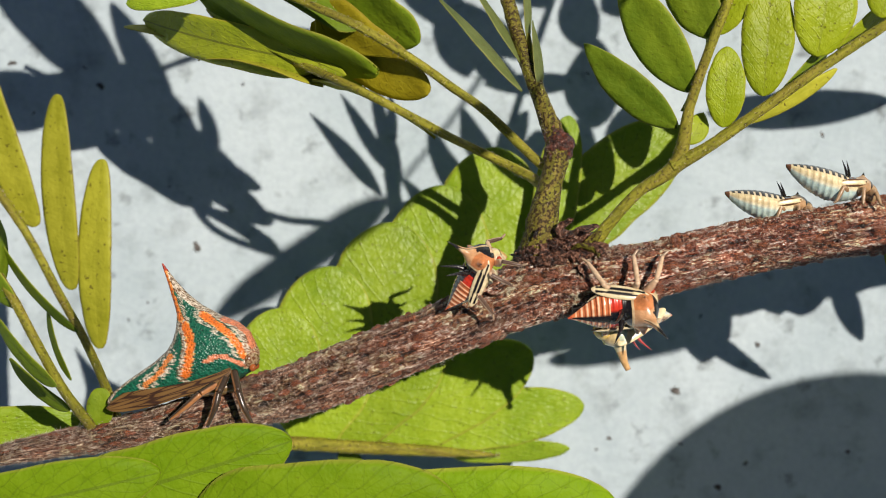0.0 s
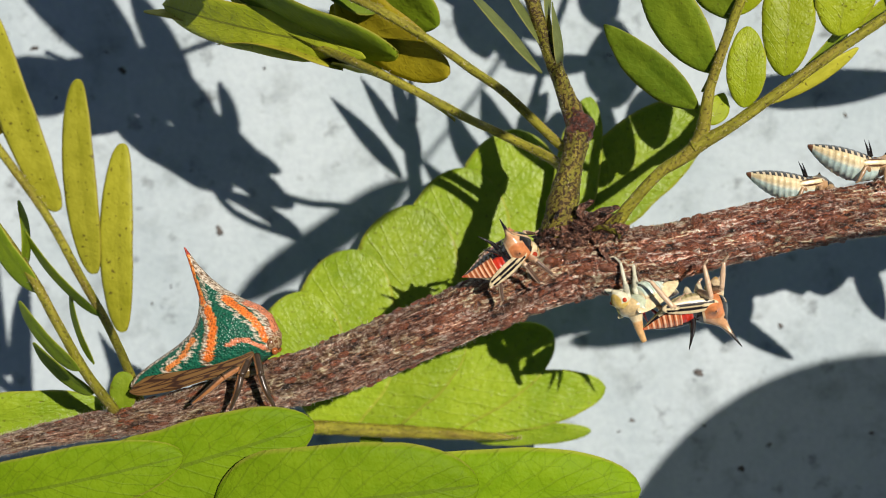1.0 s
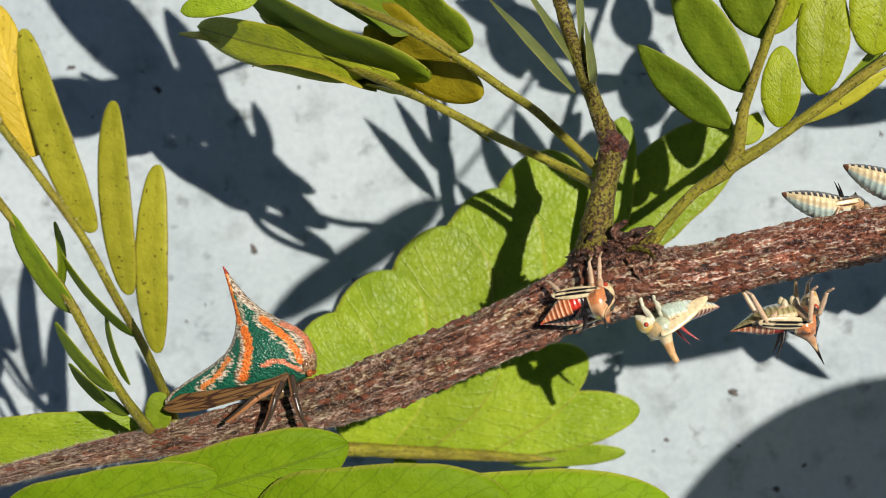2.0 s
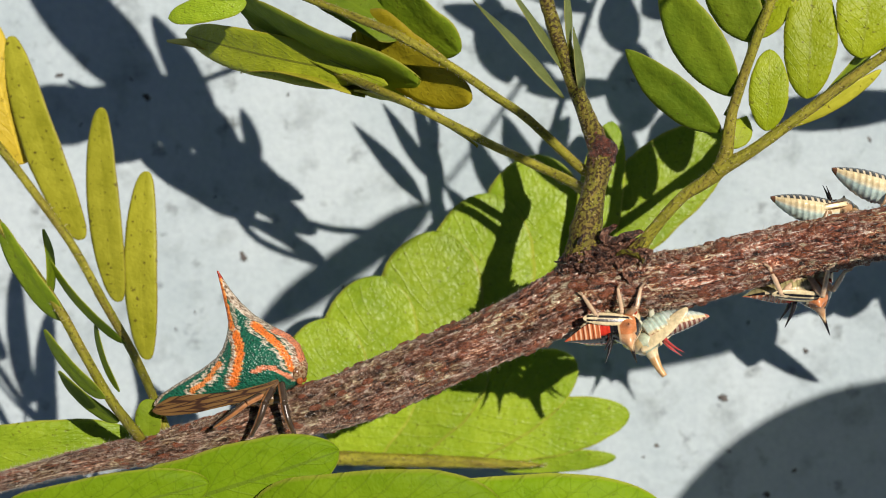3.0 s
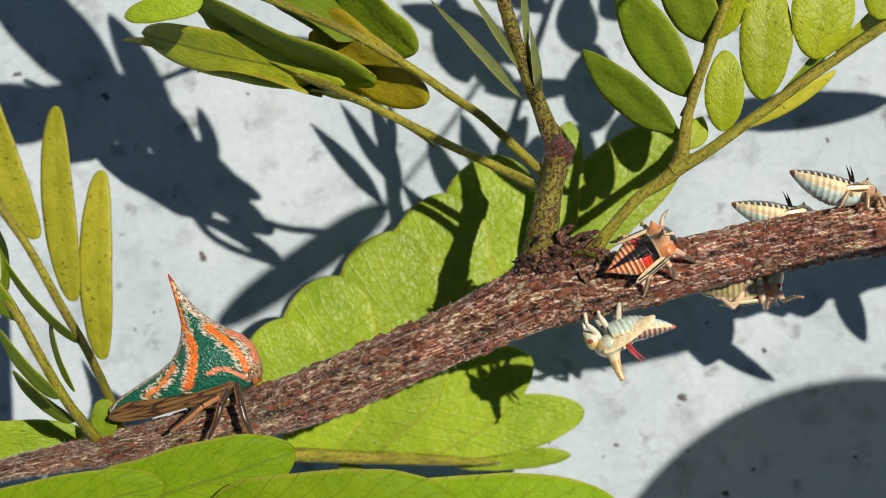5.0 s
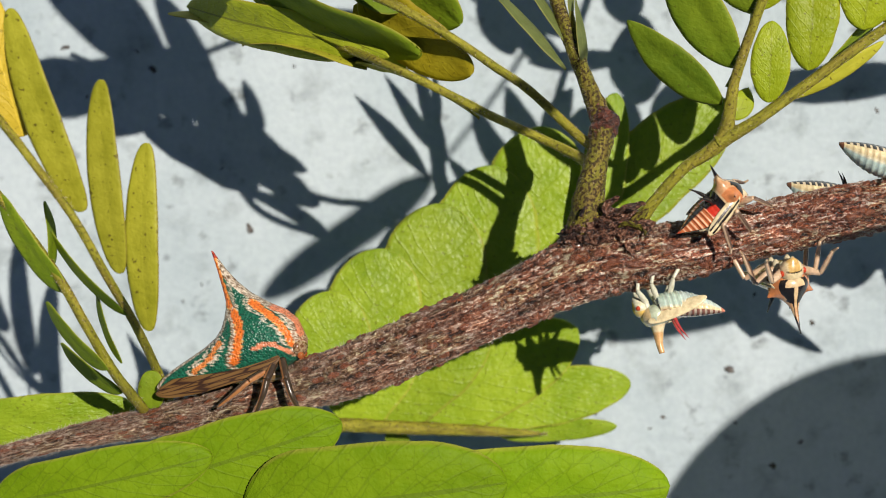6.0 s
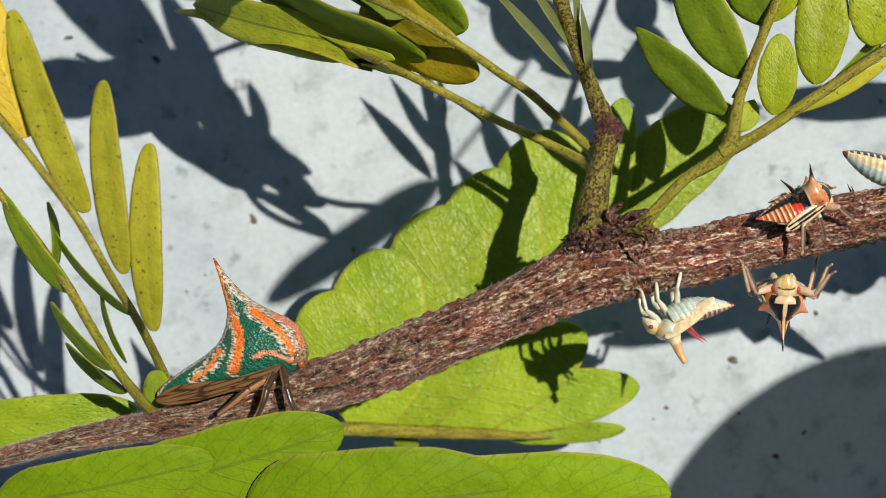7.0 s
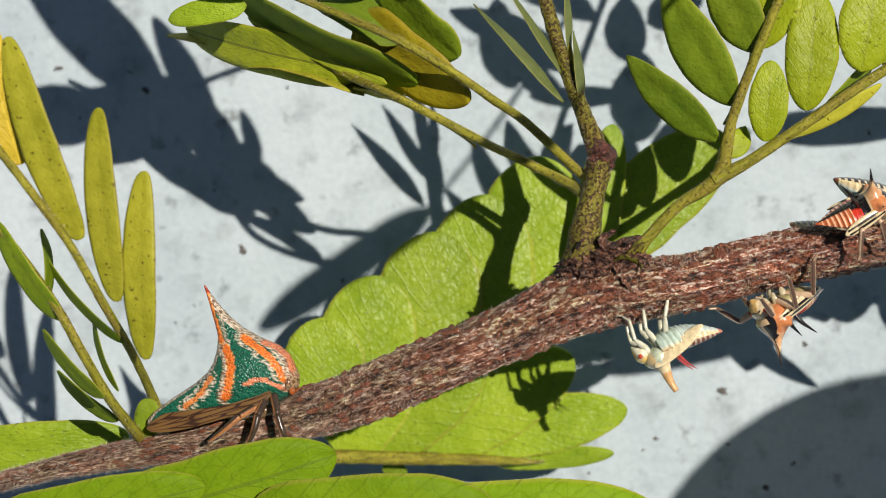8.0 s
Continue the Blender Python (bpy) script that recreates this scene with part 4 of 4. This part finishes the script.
        def pad_tint(d, g):
            if pale:
                return (0.70, 0.60, 0.36) if abs(d.z) < 0.55 or style == "blushed" else (0.12, 0.06, 0.03)
            return BLACK if 0.14 < abs(d.z) < 0.46 and abs(d.x) < 0.88 else CREAM
        add_ball(bm, ({"pale": 0.25, "banded": 0.0, "blushed": -0.15}[style], 0, 0), {"banded": (1.75, 0.17, 0.46), "blushed": (2.05, 0.17, 0.50), "pale": (1.15, 0.14, 0.30)}[style], pad_tint, 40, 32)
        side, up, tilt = {"banded": (1.34, 0.34, 26), "blushed": (1.22, 0.32, -24), "pale": (1.15, 0.25, 10)}[style]
        turn = Matrix.Translation(Vector((0, side * sgn, up)) * MM) @ Euler((radians(tilt * sgn), radians(-7 if style != "blushed" else -11), radians(-9 * sgn))).to_matrix().to_4x4()
        bmesh.ops.transform(bm, matrix=turn, verts=bm.verts)
        part("wing_pad", bm, CUTICLE, e, "cream wing pad with black stripes" if not pale else "plain cream wing pad")
    bm = bmesh.new()
    face = 2.02 if style == "blushed" else 1.80
    add_ball(bm, (face, 0, -0.40), (0.50, 0.66, 0.62) if style == "blushed" else (0.60, 0.78, 0.68), face_tint, 40, 28,
             [((0.5, 0, -1), 0.3, 0.5)])
    head = part("head", bm, CUTICLE, e, "pale face with a yellow brow" if not pale else "")
    for sgn in (1, -1):
        bm = bmesh.new()
        add_ball(bm, (face + 0.20, (0.57 if style == "blushed" else 0.70) * sgn, -0.36), tuple(w * slim for w in (0.19, 0.18, 0.20)), lambda d, g: RED, 14, 10)
        part("eye", bm, EYE_RED, head)
    for where, joints in (HANGING_LEGS if style == "blushed" else LEG_SETS).items():
        for sgn in (1, -1):
            j = [Vector((x, y * sgn, z)) for x, y, z in joints]
            j = [j[0]] + [j[0] + (q - j[0]) * reach for q in j[1:]]
            hip = j[0]
            bm = bmesh.new()
            if style != "pale":
                add_ball(bm, (0.02, -0.02 * sgn, 0.10), tuple(w * slim for w in (0.26, 0.27, 0.66)), lambda d, g: (0.54, 0.48, 0.31) if style == "banded" else leg_c, 14, 10)
            simple_tube(bm, [q - hip for q in (j[0], j[0].lerp(j[1], 0.55), j[1])], [w * slim for w in (0.24, 0.25, 0.15)], lambda s, a: leg_c, 12)
            simple_tube(bm, [q - hip for q in (j[1], j[1].lerp(j[2], 0.5), j[2])], [w * slim for w in (0.15, 0.17, 0.11)], lambda s, a: leg_c if a < 4.2 or pale else (0.10, 0.06, 0.04))
            simple_tube(bm, [q - hip for q in (j[2], j[3])], [0.10, 0.07], lambda s, a: tuple(0.6 * c for c in leg_c), 8, 5)
            leg = part("leg", bm, CUTICLE, e)
            leg.location = hip * MM * size
            leg["where"] = where
    if size != 1.0:
        for o in e.children_recursive:
            o.data.transform(Matrix.Scale(size, 4))
    return e


def build_adult():
    """The adult thorn treehopper, drawn side-on: x to its head, z to its back."""
    e = thing("adult_treehopper", (0, 0, 0), "green thorn-shaped treehopper with orange stripes, sitting on the branch", "insect")
    K = 0.0404
    U, V = 330.0, 650.0
    rows = [(467, 286, 289, 1.5), (482, 291, 300, 4), (500, 297, 314, 7), (520, 303, 333, 11), (540, 309, 358, 16), (556, 313, 388, 23), (570, 313, 422, 32), (586, 311, 442, 42),
            (604, 306, 451, 48), (621, 296, 459, 51), (640, 275, 459, 49), (656, 252, 448, 45), (674, 226, 418, 37), (692, 203, 372, 24), (706, 192, 310, 12), (714, 190, 240, 5)]
    track1 = [(289, 478), (299, 505), (312, 540), (322, 565)]
    track5 = [(332, 576), (341, 592), (344, 612), (341, 636), (335, 660)]
    track2 = [(362, 557), (388, 573), (413, 592), (428, 612), (434, 628)]
    track3 = [(262, 680), (284, 662), (298, 645), (306, 628)]
    track4 = [(371, 637), (392, 627), (412, 632), (432, 642)]
    track6 = [(398, 564), (424, 574), (442, 592), (450, 612)]

    def far_from(track, u, v):
        best = 1e9
        for (a, b), (c, d) in zip(track, track[1:]):
            q = Vector((c - a, d - b))
            t = max(0, min(1, ((u - a) * q.x + (v - b) * q.y) / q.length_squared))
            best = min(best, math.hypot(u - a - q.x * t, v - b - q.y * t))
        return best

    bm = bmesh.new()
    tl = bm.verts.layers.float_color.new("tint")
    seg, n = 96, 130
    cols = list(zip(*rows))
    rings = []
    for i in range(n + 1):
        s = i / n
        v, lo, hi, th = (lerp_list(c, s) for c in cols)
        ring = []
        for k in range(seg):
            a = 2 * math.pi * k / seg
            u = (lo + hi) / 2 + (hi - lo) / 2 * math.cos(a)
            y = th * math.copysign(abs(math.sin(a)) ** 0.85, math.sin(a))
            w = bm.verts.new(Vector(((u - U) * K, y * K, (V - v) * K)) * MM)
            wig = 3.0 * noise.noise(Vector((u * 0.08, v * 0.08, 1.0)))
            rim = (hi - u) * 0.8
            speck = noise.noise(Vector((u * 0.55, v * 0.55, y * 0.3)))
            t1, t2, t3, t4, t5, t6 = (far_from(t, u, v) for t in (track1, track2, track3, track4, track5, track6))
            if min(t1 - 5.5, t2 - 6.0, t5 - 7.5) + 0.6 * wig < 0:
                c = (0.66, 0.155, 0.022) if min(t1 - 2.5, t2 - 4.0, t5 - 5.5) < 0 or speck < 0.1 else (0.70, 0.36, 0.11)
            elif min(t4 - 4.0, t6 - 4.0) + wig < 0:
                c = (0.58, 0.20, 0.10)
            elif t3 + wig < 4.5:
                c = (0.60, 0.20, 0.05)
            elif math.hypot(u - 400, v - 577) < 5:
                c = (0.02, 0.012, 0.010)
            elif (rim < 15 and v < 600) or (u - lo < 8 and v > 575) or 0 < t5 - 7.5 < 8 and u < 338 or min(abs(t1 - 11), abs(t2 - 11), abs(t3 - 9)) < 4 and speck > 0.0:
                c = (0.52, 0.46, 0.36) if speck > -0.05 else (0.16, 0.10, 0.055)
            elif u > 434 and v < 650:
                c = (0.46, 0.33, 0.21) if speck > 0 else (0.24, 0.10, 0.05)
            else:
                c = (0.008, 0.105, 0.060) if speck > -0.25 else (0.006, 0.060, 0.040)
            if i < 8:
                c = (0.35, 0.04, 0.02)
            w[tl] = (*c, 1)
            ring.append(w)
        rings.append(ring)
    for r0, r1 in zip(rings, rings[1:]):
        for k in range(seg):
            j = (k + 1) % seg
            bm.faces.new((r0[k], r0[j], r1[j], r1[k]))
    bm.faces.new(rings[0][::-1])
    bm.faces.new(rings[-1])
    part("pronotum", bm, SHELL, e, "pitted green thorn-shaped shield with orange stripes")

    def P(u, v, y):
        return Vector(((u - U) * K, y * K, (V - v) * K))

    for sgn in (-1, 1):
        bm = bmesh.new()
        add_leaflet(bm, Vector((0, 0, 0)), Vector((236 * K * MM, 0, 0)), 44 * K * MM, 0, 3, curl=0.02, blunt=0.55, wave=0.02, nx=30, ny=12, thick=0.06)
        q = (P(186, 722, 18 * sgn) - P(414, 650, 46 * sgn)).normalized()
        zz = Vector((0, sgn, 0.25))
        zz = (zz - q * zz.dot(q)).normalized()
        m = Matrix((q, zz.cross(q), zz)).transposed().to_4x4()
        bmesh.ops.transform(bm, matrix=Matrix.Translation(P(414, 650, 46 * sgn) * MM) @ m, verts=bm.verts)
        part("forewing", bm, WING, e, "brown veined membranous wing")
        legs = [((418, 655), (428, 688), (438, 716), (454, 750)), ((405, 662), (394, 690), (388, 716), (374, 750)), ((392, 674), (362, 692), (340, 712), (308, 738))]
        for a, b, c, d in legs:
            bm = bmesh.new()
            off = 34 * sgn
            simple_tube(bm, [P(*a, off), P(*b, off * 1.6)], [0.30, 0.27], leg_tint, 14, 10)
            simple_tube(bm, [P(*b, off * 1.6), P(*c, off * 1.7), P(*d, off * 1.5)], [0.27, 0.24, 0.13], leg_tint, 14, 14)
            part("leg", bm, CUTICLE, e, "dark leg with an orange edge")
    bm = bmesh.new()
    add_ball(bm, tuple(P(443, 634, 0)), (0.66, 1.50, 0.80), lambda d, g: (0.16, 0.070, 0.030) if noise.noise(d * 4.5) > 0.08 else (0.36, 0.25, 0.14), 64, 44)
    head = part("head", bm, CUTICLE, e)
    for sgn in (-1, 1):
        bm = bmesh.new()
        add_ball(bm, tuple(P(450, 649, 27 * sgn)), (0.24, 0.22, 0.28), lambda d, g: RED, 14, 10)
        part("eye", bm, EYE_AMBER, head)
    bm = bmesh.new()
    add_ball(bm, tuple(P(345, 685, 0)), (3.2, 1.0, 0.75), lambda d, g: (0.16, 0.10, 0.04), 24, 20)
    part("abdomen", bm, CUTICLE, e)
    return e


def leg_tint(s, a):
    return (0.34, 0.15, 0.055) if a < 1.2 else (0.045, 0.030, 0.018)


def wing_material():
    m, n, l, b = material("veined_wing", 0.42, 0.3)
    uv = n.new("ShaderNodeUVMap")
    uv.uv_map = "uv"
    v = n.new("ShaderNodeTexVoronoi")
    v.feature = "DISTANCE_TO_EDGE"
    v.inputs["Scale"].default_value = 1.0
    l.new(mapped(n, l, uv.outputs["UV"], (3.2, 6.5, 1)), v.inputs["Vector"])
    r = ramp(n, [(0.0, (0.030, 0.014, 0.008)), (0.05, (0.045, 0.020, 0.010)), (0.09, (0.125, 0.066, 0.022)), (0.5, (0.185, 0.105, 0.034))])
    l.new(v.outputs["Distance"], r.inputs["Fac"])
    l.new(r.outputs["Color"], b.inputs["Base Color"])
    bump(n, l, b, v.outputs["Distance"], 0.4, 0.0001)
    return m


WING = wing_material()
build_ground()
build_grit()
build_plant()
build_round_shade_caster()
ADULT = build_adult()
WALKER = build_nymph("banded", "tan and black banded nymph walking along the branch", 1.0, 1.0, 2.4, 0.1)
HANGER = build_nymph("banded", "orange and black banded nymph clinging under the branch", 1.17, 1.15, 2.45, 0.40)
PALE_LOW = build_nymph("blushed", "pale green nymph with crimson spines hanging under the branch", 1.10, 1.0, 0.35)
PALE_A = build_nymph("pale", "pale blue and cream nymph with black back marks on the branch", 0.90, 0.62, 0.35)
PALE_B = build_nymph("pale", "pale blue and cream nymph with black back marks on the branch", 0.95, 0.70, 0.45)

# ---- what moves ----
# the plant's sway: seconds, millimetres to the right and up the sheet, degrees of turn
SWAY = [(0.0, 0, 0, 0), (0.5, 0.01, -0.01, -0.05), (1.0, -0.10, 0.02, 0.11), (1.5, -0.04, -0.15, 0.12), (1.7, -0.06, -0.14, 0.2), (2.8, -0.10, -0.03, 0.42),
        (3.0, -0.10, -0.01, 0.45), (3.5, -0.12, 0.10, 0.30), (4.0, -0.18, -0.03, 0.55), (4.2, -0.20, -0.03, 0.55), (5.3, -0.36, 0.0, 0.42), (5.5, -0.37, 0.0, 0.42),
        (6.0, -0.40, -0.03, 0.58), (6.2, -0.48, -0.75, 0.48), (6.5, -0.62, -1.86, 0.36), (6.8, -0.48, -1.35, 0.22), (7.0, -0.40, -1.12, 0.14), (7.5, -0.22, -0.98, 0.32), (8.0, -0.16, -0.80, 0.10)]


def sway(t):
    for a, b in zip(SWAY, SWAY[1:]):
        if t <= b[0]:
            f = (t - a[0]) / (b[0] - a[0])
            x, y, r = (p + (q - p) * f for p, q in zip(a[1:], b[1:]))
            return pose(x * MM, y * MM, 0, 0, 0, r)


def stance(u, v, h, ahead, back):
    """A pose on the sheet: the way the head points and the way the back points, as right, up, out of the sheet."""
    x = Vector(ahead).normalized()
    z = Vector(back)
    z = (z - x * z.dot(x)).normalized()
    m = Matrix((x, z.cross(x), z)).transposed().to_4x4()
    return Matrix.Translation(sheet(u, v, h)) @ m


def riding(ob, stances, forward=0.0):
    """Rows for a thing that rides on the branch: its own stances, carried by the sway."""
    times = sorted({t for t, *_ in SWAY} | {s[0] for s in stances})
    rows = []
    for t in times:
        for a, b in zip(stances, stances[1:]):
            if a[0] <= t <= b[0]:
                f = (t - a[0]) / (b[0] - a[0])
                ma, mb = stance(*a[1:]), stance(*b[1:])
                m = Matrix.Translation(ma.translation.lerp(mb.translation, f)) @ ma.to_quaternion().slerp(mb.to_quaternion(), f).to_matrix().to_4x4()
                rows.append((t, sway(t) @ m @ Matrix.Translation((forward * MM, 0, 0))))
                break
    walk(ob, rows)


def stepping(ob, still):
    """Walking legs swing fore and aft in turn, tripod by tripod; still lists stretches in which they rest."""
    for i, leg in enumerate([o for o in ob.children if o.name.startswith("leg")]):
        rest = leg.location.copy()
        phase = math.pi * ((i // 2 + i) % 2)
        rows = []
        for k in range(33):
            t = k * 0.25
            amount = 0 if any(a <= t <= b for a, b in still) else 13
            rows.append((t, Matrix.Translation(rest) @ pose(0, 0, 0, 0, 0, amount * math.sin(2 * math.pi * t / 0.9 + phase))))
        walk(leg, rows)


def motions():
    walk(PARTS["plant"], [(t, sway(t) @ Matrix.Translation(BASE)) for t, *_ in SWAY])
    # leaves that stir on their own about their bases: seconds, millimetres to the right and up the sheet, degrees
    stirs = {"lower": ((500, 790, 13), [(0.0, 0, 0, 0), (3.0, -0.1, -0.4, 0.6), (3.5, -0.13, -0.5, 0.8), (4.0, -0.25, -0.35, 0.5), (6.0, -0.3, 0.05, 0), (6.2, 0.5, -0.2, -1.0), (6.5, 1.82, -0.57, -2.7), (6.8, 0.9, -0.3, -0.6), (7.0, 0.28, -0.1, 0.7), (7.5, 0.2, -0.1, 1.0), (8.0, -0.03, -0.15, 1.5)]),
             "upper": ((960, 470, 27), [(0.0, 0, 0, 0), (6.0, 0.1, 0, 0), (6.2, 0.5, -0.4, -1.4), (6.5, 1.08, -0.95, -3.5), (6.8, 0.5, -0.3, -1.5), (7.0, 0.21, 0.04, -0.6), (8.0, 0.07, 0.1, -0.4)]),
             "fork": ((1045, 440, 31), [(0.0, 0, 0, 0), (5.5, 0, 0, 0), (6.0, -0.1, 0, -0.3), (6.5, -0.37, 0.04, -3.2), (7.0, -0.3, -0.03, -2.0), (8.0, -0.26, -0.09, -1.4)]),
             "arm": ((1045, 440, 31), [(0.0, 0, 0, 0), (5.5, 0, 0, 0), (6.0, -0.1, 0, -0.3), (6.5, -0.37, 0.04, -3.2), (7.0, -0.3, -0.03, -2.0), (8.0, -0.26, -0.09, -1.4)]),
             "droop": ((962, 330, 29), [(0.0, 0, 0, 0), (6.0, 0, 0, 0), (6.5, -0.1, 0.3, 0.5), (7.0, 0, 0.1, -0.4), (8.0, -0.1, 0.2, -0.6)]),
             "left": ((205, 735, 31), [(0.0, 0, 0, 0), (3.5, 0.04, 0.1, 0.14), (6.0, 0, 0.2, 0.3), (6.5, -0.18, 0.65, 1.64), (7.0, 0.2, 0.45, 1.2), (8.0, 0.17, 0.3, 0.8)]),
             "back": ((165, 760, 30), [(0.0, 0, 0, 0), (3.5, 0.04, 0.1, 0.14), (6.0, 0, 0.2, 0.3), (6.5, -0.18, 0.65, 1.64), (7.0, 0.2, 0.45, 1.2), (8.0, 0.17, 0.3, 0.8)])}
    for key, (root, rows) in stirs.items():
        pivot = Matrix.Translation(sheet(*root))
        walk(PARTS[key], [(t, pose(x * MM, y * MM, 0) @ pivot @ pose(0, 0, 0, 0, 0, r) @ pivot.inverted()) for t, x, y, r in rows])
    perch = [(0.0, 0, 0, 0), (1.5, 1, -0.5, -0.3), (2.8, 2, -5, -4.5), (3.5, 2.3, -6.5, -5.5), (4.2, 1, -4, -4), (5.5, -1, 2, -1.2), (6.0, -2, 5, -1.5), (6.5, -5, 10, -1.9), (7.0, -6, 12, -1.8), (8.0, -8, 14, -1.6)]
    riding(ADULT, [(t, 330 + u, 650 + v, 31.5, (math.cos(radians(a)), math.sin(radians(a)), 0), (-math.sin(radians(a)), math.cos(radians(a)), 0)) for t, u, v, a in perch])
    riding(WALKER, [
        (0.0, 830, 512, 33.4, (0.50, 0.82, 0.25), (-0.52, 0.64, 0.52)), (0.5, 815, 494, 33.2, (0.70, 0.70, 0.15), (-0.64, 0.62, 0.45)),
        (0.8, 812, 490, 33.0, (0.80, 0.58, 0.15), (-0.58, 0.62, 0.50)), (1.0, 834, 506, 33.2, (0.82, 0.50, 0.15), (-0.55, 0.52, 0.60)),
        (1.5, 876, 530, 33.4, (0.76, 0.40, 0.40), (-0.45, -0.10, 0.86)), (1.7, 886, 536, 33.3, (0.84, 0.36, 0.32), (-0.20, -0.34, 0.88)),
        (2.8, 960, 562, 32.2, (1, 0.14, 0), (0.1, -0.75, 0.65)), (3.0, 968, 570, 32.0, (1, 0.14, 0), (0.1, -0.78, 0.62)),
        (3.5, 1006, 564, 32.0, (1, 0.10, 0), (0.1, -0.72, 0.70)), (3.8, 1026, 544, 32.8, (1, 0.13, 0), (0.2, -0.55, 0.80)), (4.0, 1046, 526, 33.2, (1, 0.12, 0), (0.30, -0.35, 0.85)),
        (4.2, 1066, 506, 33.3, (1, 0.22, 0), (0.15, 0.0, 0.95)), (5.3, 1128, 446, 33.0, (0.86, 0.50, 0), (-0.05, 0.30, 0.92)),
        (5.5, 1136, 452, 33.2, (0.86, 0.50, 0), (-0.02, 0.28, 0.94)), (6.0, 1164, 432, 32.9, (0.76, 0.64, 0), (-0.28, 0.75, 0.55)),
        (6.5, 1216, 432, 32.9, (0.92, 0.40, 0), (-0.05, 0.75, 0.62)), (7.0, 1298, 409, 32.9, (0.92, 0.40, 0), (-0.05, 0.75, 0.62)),
        (7.5, 1344, 402, 32.9, (0.92, 0.40, 0), (-0.04, 0.77, 0.60)), (8.0, 1416, 374, 32.9, (0.92, 0.38, 0), (0.0, 0.80, 0.58))], 1.1)
    stepping(WALKER, [(2.9, 3.4)])
    riding(HANGER, [
        (0.0, 1066, 545, 32.8, (1, 0.08, 0), (0.22, -0.55, 0.75)), (0.5, 1100, 562, 32.2, (1, 0.05, 0), (0.22, -0.70, 0.60)), (0.8, 1142, 570, 31.5, (1, 0.18, 0), (0.2, -0.85, 0.40)),
        (1.0, 1150, 582, 31.2, (0.96, 0.26, 0), (0.2, -0.93, 0.25)), (1.5, 1174, 568, 30.6, (0.97, 0.22, 0), (0.1, -1, 0.05)), (1.7, 1209, 571, 30.3, (1, 0.15, 0), (0.1, -1, 0)),
        (2.8, 1292, 498, 29.3, (1, 0.02, -0.05), (0.05, -0.95, -0.25)), (3.0, 1294, 497, 29.2, (1, 0.0, -0.05), (0.05, -0.95, -0.25)),
        (3.5, 1318, 470, 27.4, (1, 0.1, -0.1), (0.05, -0.7, -0.7)), (4.0, 1360, 452, 27.0, (1, 0.1, 0), (0.05, -0.6, -0.8)), (4.2, 1358, 452, 27.0, (1, 0.1, 0), (0.05, -0.6, -0.8)),
        (5.3, 1262, 502, 28.4, (0.95, 0.0, 0.2), (0.05, -0.60, -0.80)), (5.5, 1258, 500, 28.6, (0.92, -0.05, 0.35), (0.05, -0.62, -0.78)), (5.8, 1268, 512, 29.6, (0.60, -0.12, 0.78), (0.10, -0.90, -0.35)), (6.0, 1280, 520, 30.2, (0.25, -0.15, 0.95), (0.12, -1, -0.1)),
        (6.5, 1297, 532, 30.5, (-0.02, -0.12, 1), (0.05, -1, -0.12)), (7.0, 1286, 537, 30.5, (-0.04, -0.12, 1), (-0.05, -1, -0.1)), (7.5, 1282, 544, 30.5, (-0.3, -0.2, 0.93), (-0.05, -1, -0.2)),
        (8.0, 1328, 504, 30.3, (-0.74, -0.42, 0.48), (0.06, -0.94, 0.15))], 1.2)
    stepping(HANGER, [(3.4, 5.2), (6.1, 7.4)])
    low = [(-0.95, -0.28, 0.05), (0.12, -0.95, 0.2)]
    riding(PALE_LOW, [(0.0, 1124, 566, 29.2, (-0.80, -0.40, 0.40), (-0.05, -0.95, 0.05)), (0.5, 1110, 552, 29.4, (-0.74, -0.34, 0.55), (0.0, -0.97, 0.1)), (1.0, 1108, 552, 30.0, (-0.68, -0.28, 0.65), (0.08, -0.95, 0.2)), (1.5, 1106, 540, 30.1, (-0.75, -0.36, 0.5), (0.10, -0.95, 0.2)), (3.0, 1098, 566, 30.2, (-0.86, -0.50, 0.1), (0.22, -0.92, 0.2)),
                      (3.5, 1106, 570, 30.2, (-0.80, -0.60, 0.1), (0.30, -0.92, 0.2)), (4.2, 1110, 570, 30.3, (-0.84, -0.52, 0.1), (0.22, -0.92, 0.2)), (5.5, 1116, 580, 30.7, *low), (6.5, 1122, 584, 30.8, (-0.99, -0.10, 0.05), (0.1, -0.95, 0.12)),
                      (7.0, 1131, 580, 30.8, (-0.89, -0.46, 0.1), (0.2, -0.93, 0.1)), (8.0, 1124, 582, 30.8, (-0.87, -0.50, 0.1), (0.15, -0.95, 0.1))], 0.65)
    high = [(1, 0.02, 0), (-0.1, 1, 0.1)]
    riding(PALE_A, [(0.0, 1386, 362, 29.5, *high), (4.2, 1388, 364, 29.0, *high), (5.3, 1400, 380, 28.2, *high), (6.5, 1416, 398, 27.5, *high), (8.0, 1421, 400, 27.4, *high)], 0.0)
    tall = [(1, -0.10, 0), (0.1, 1, 0.1)]
    riding(PALE_B, [(0.0, 1498, 328, 31, *tall), (4.2, 1500, 330, 31, *tall), (5.5, 1508, 336, 31, *tall), (8.0, 1504, 336, 31, *tall)], 0.0)


motions()
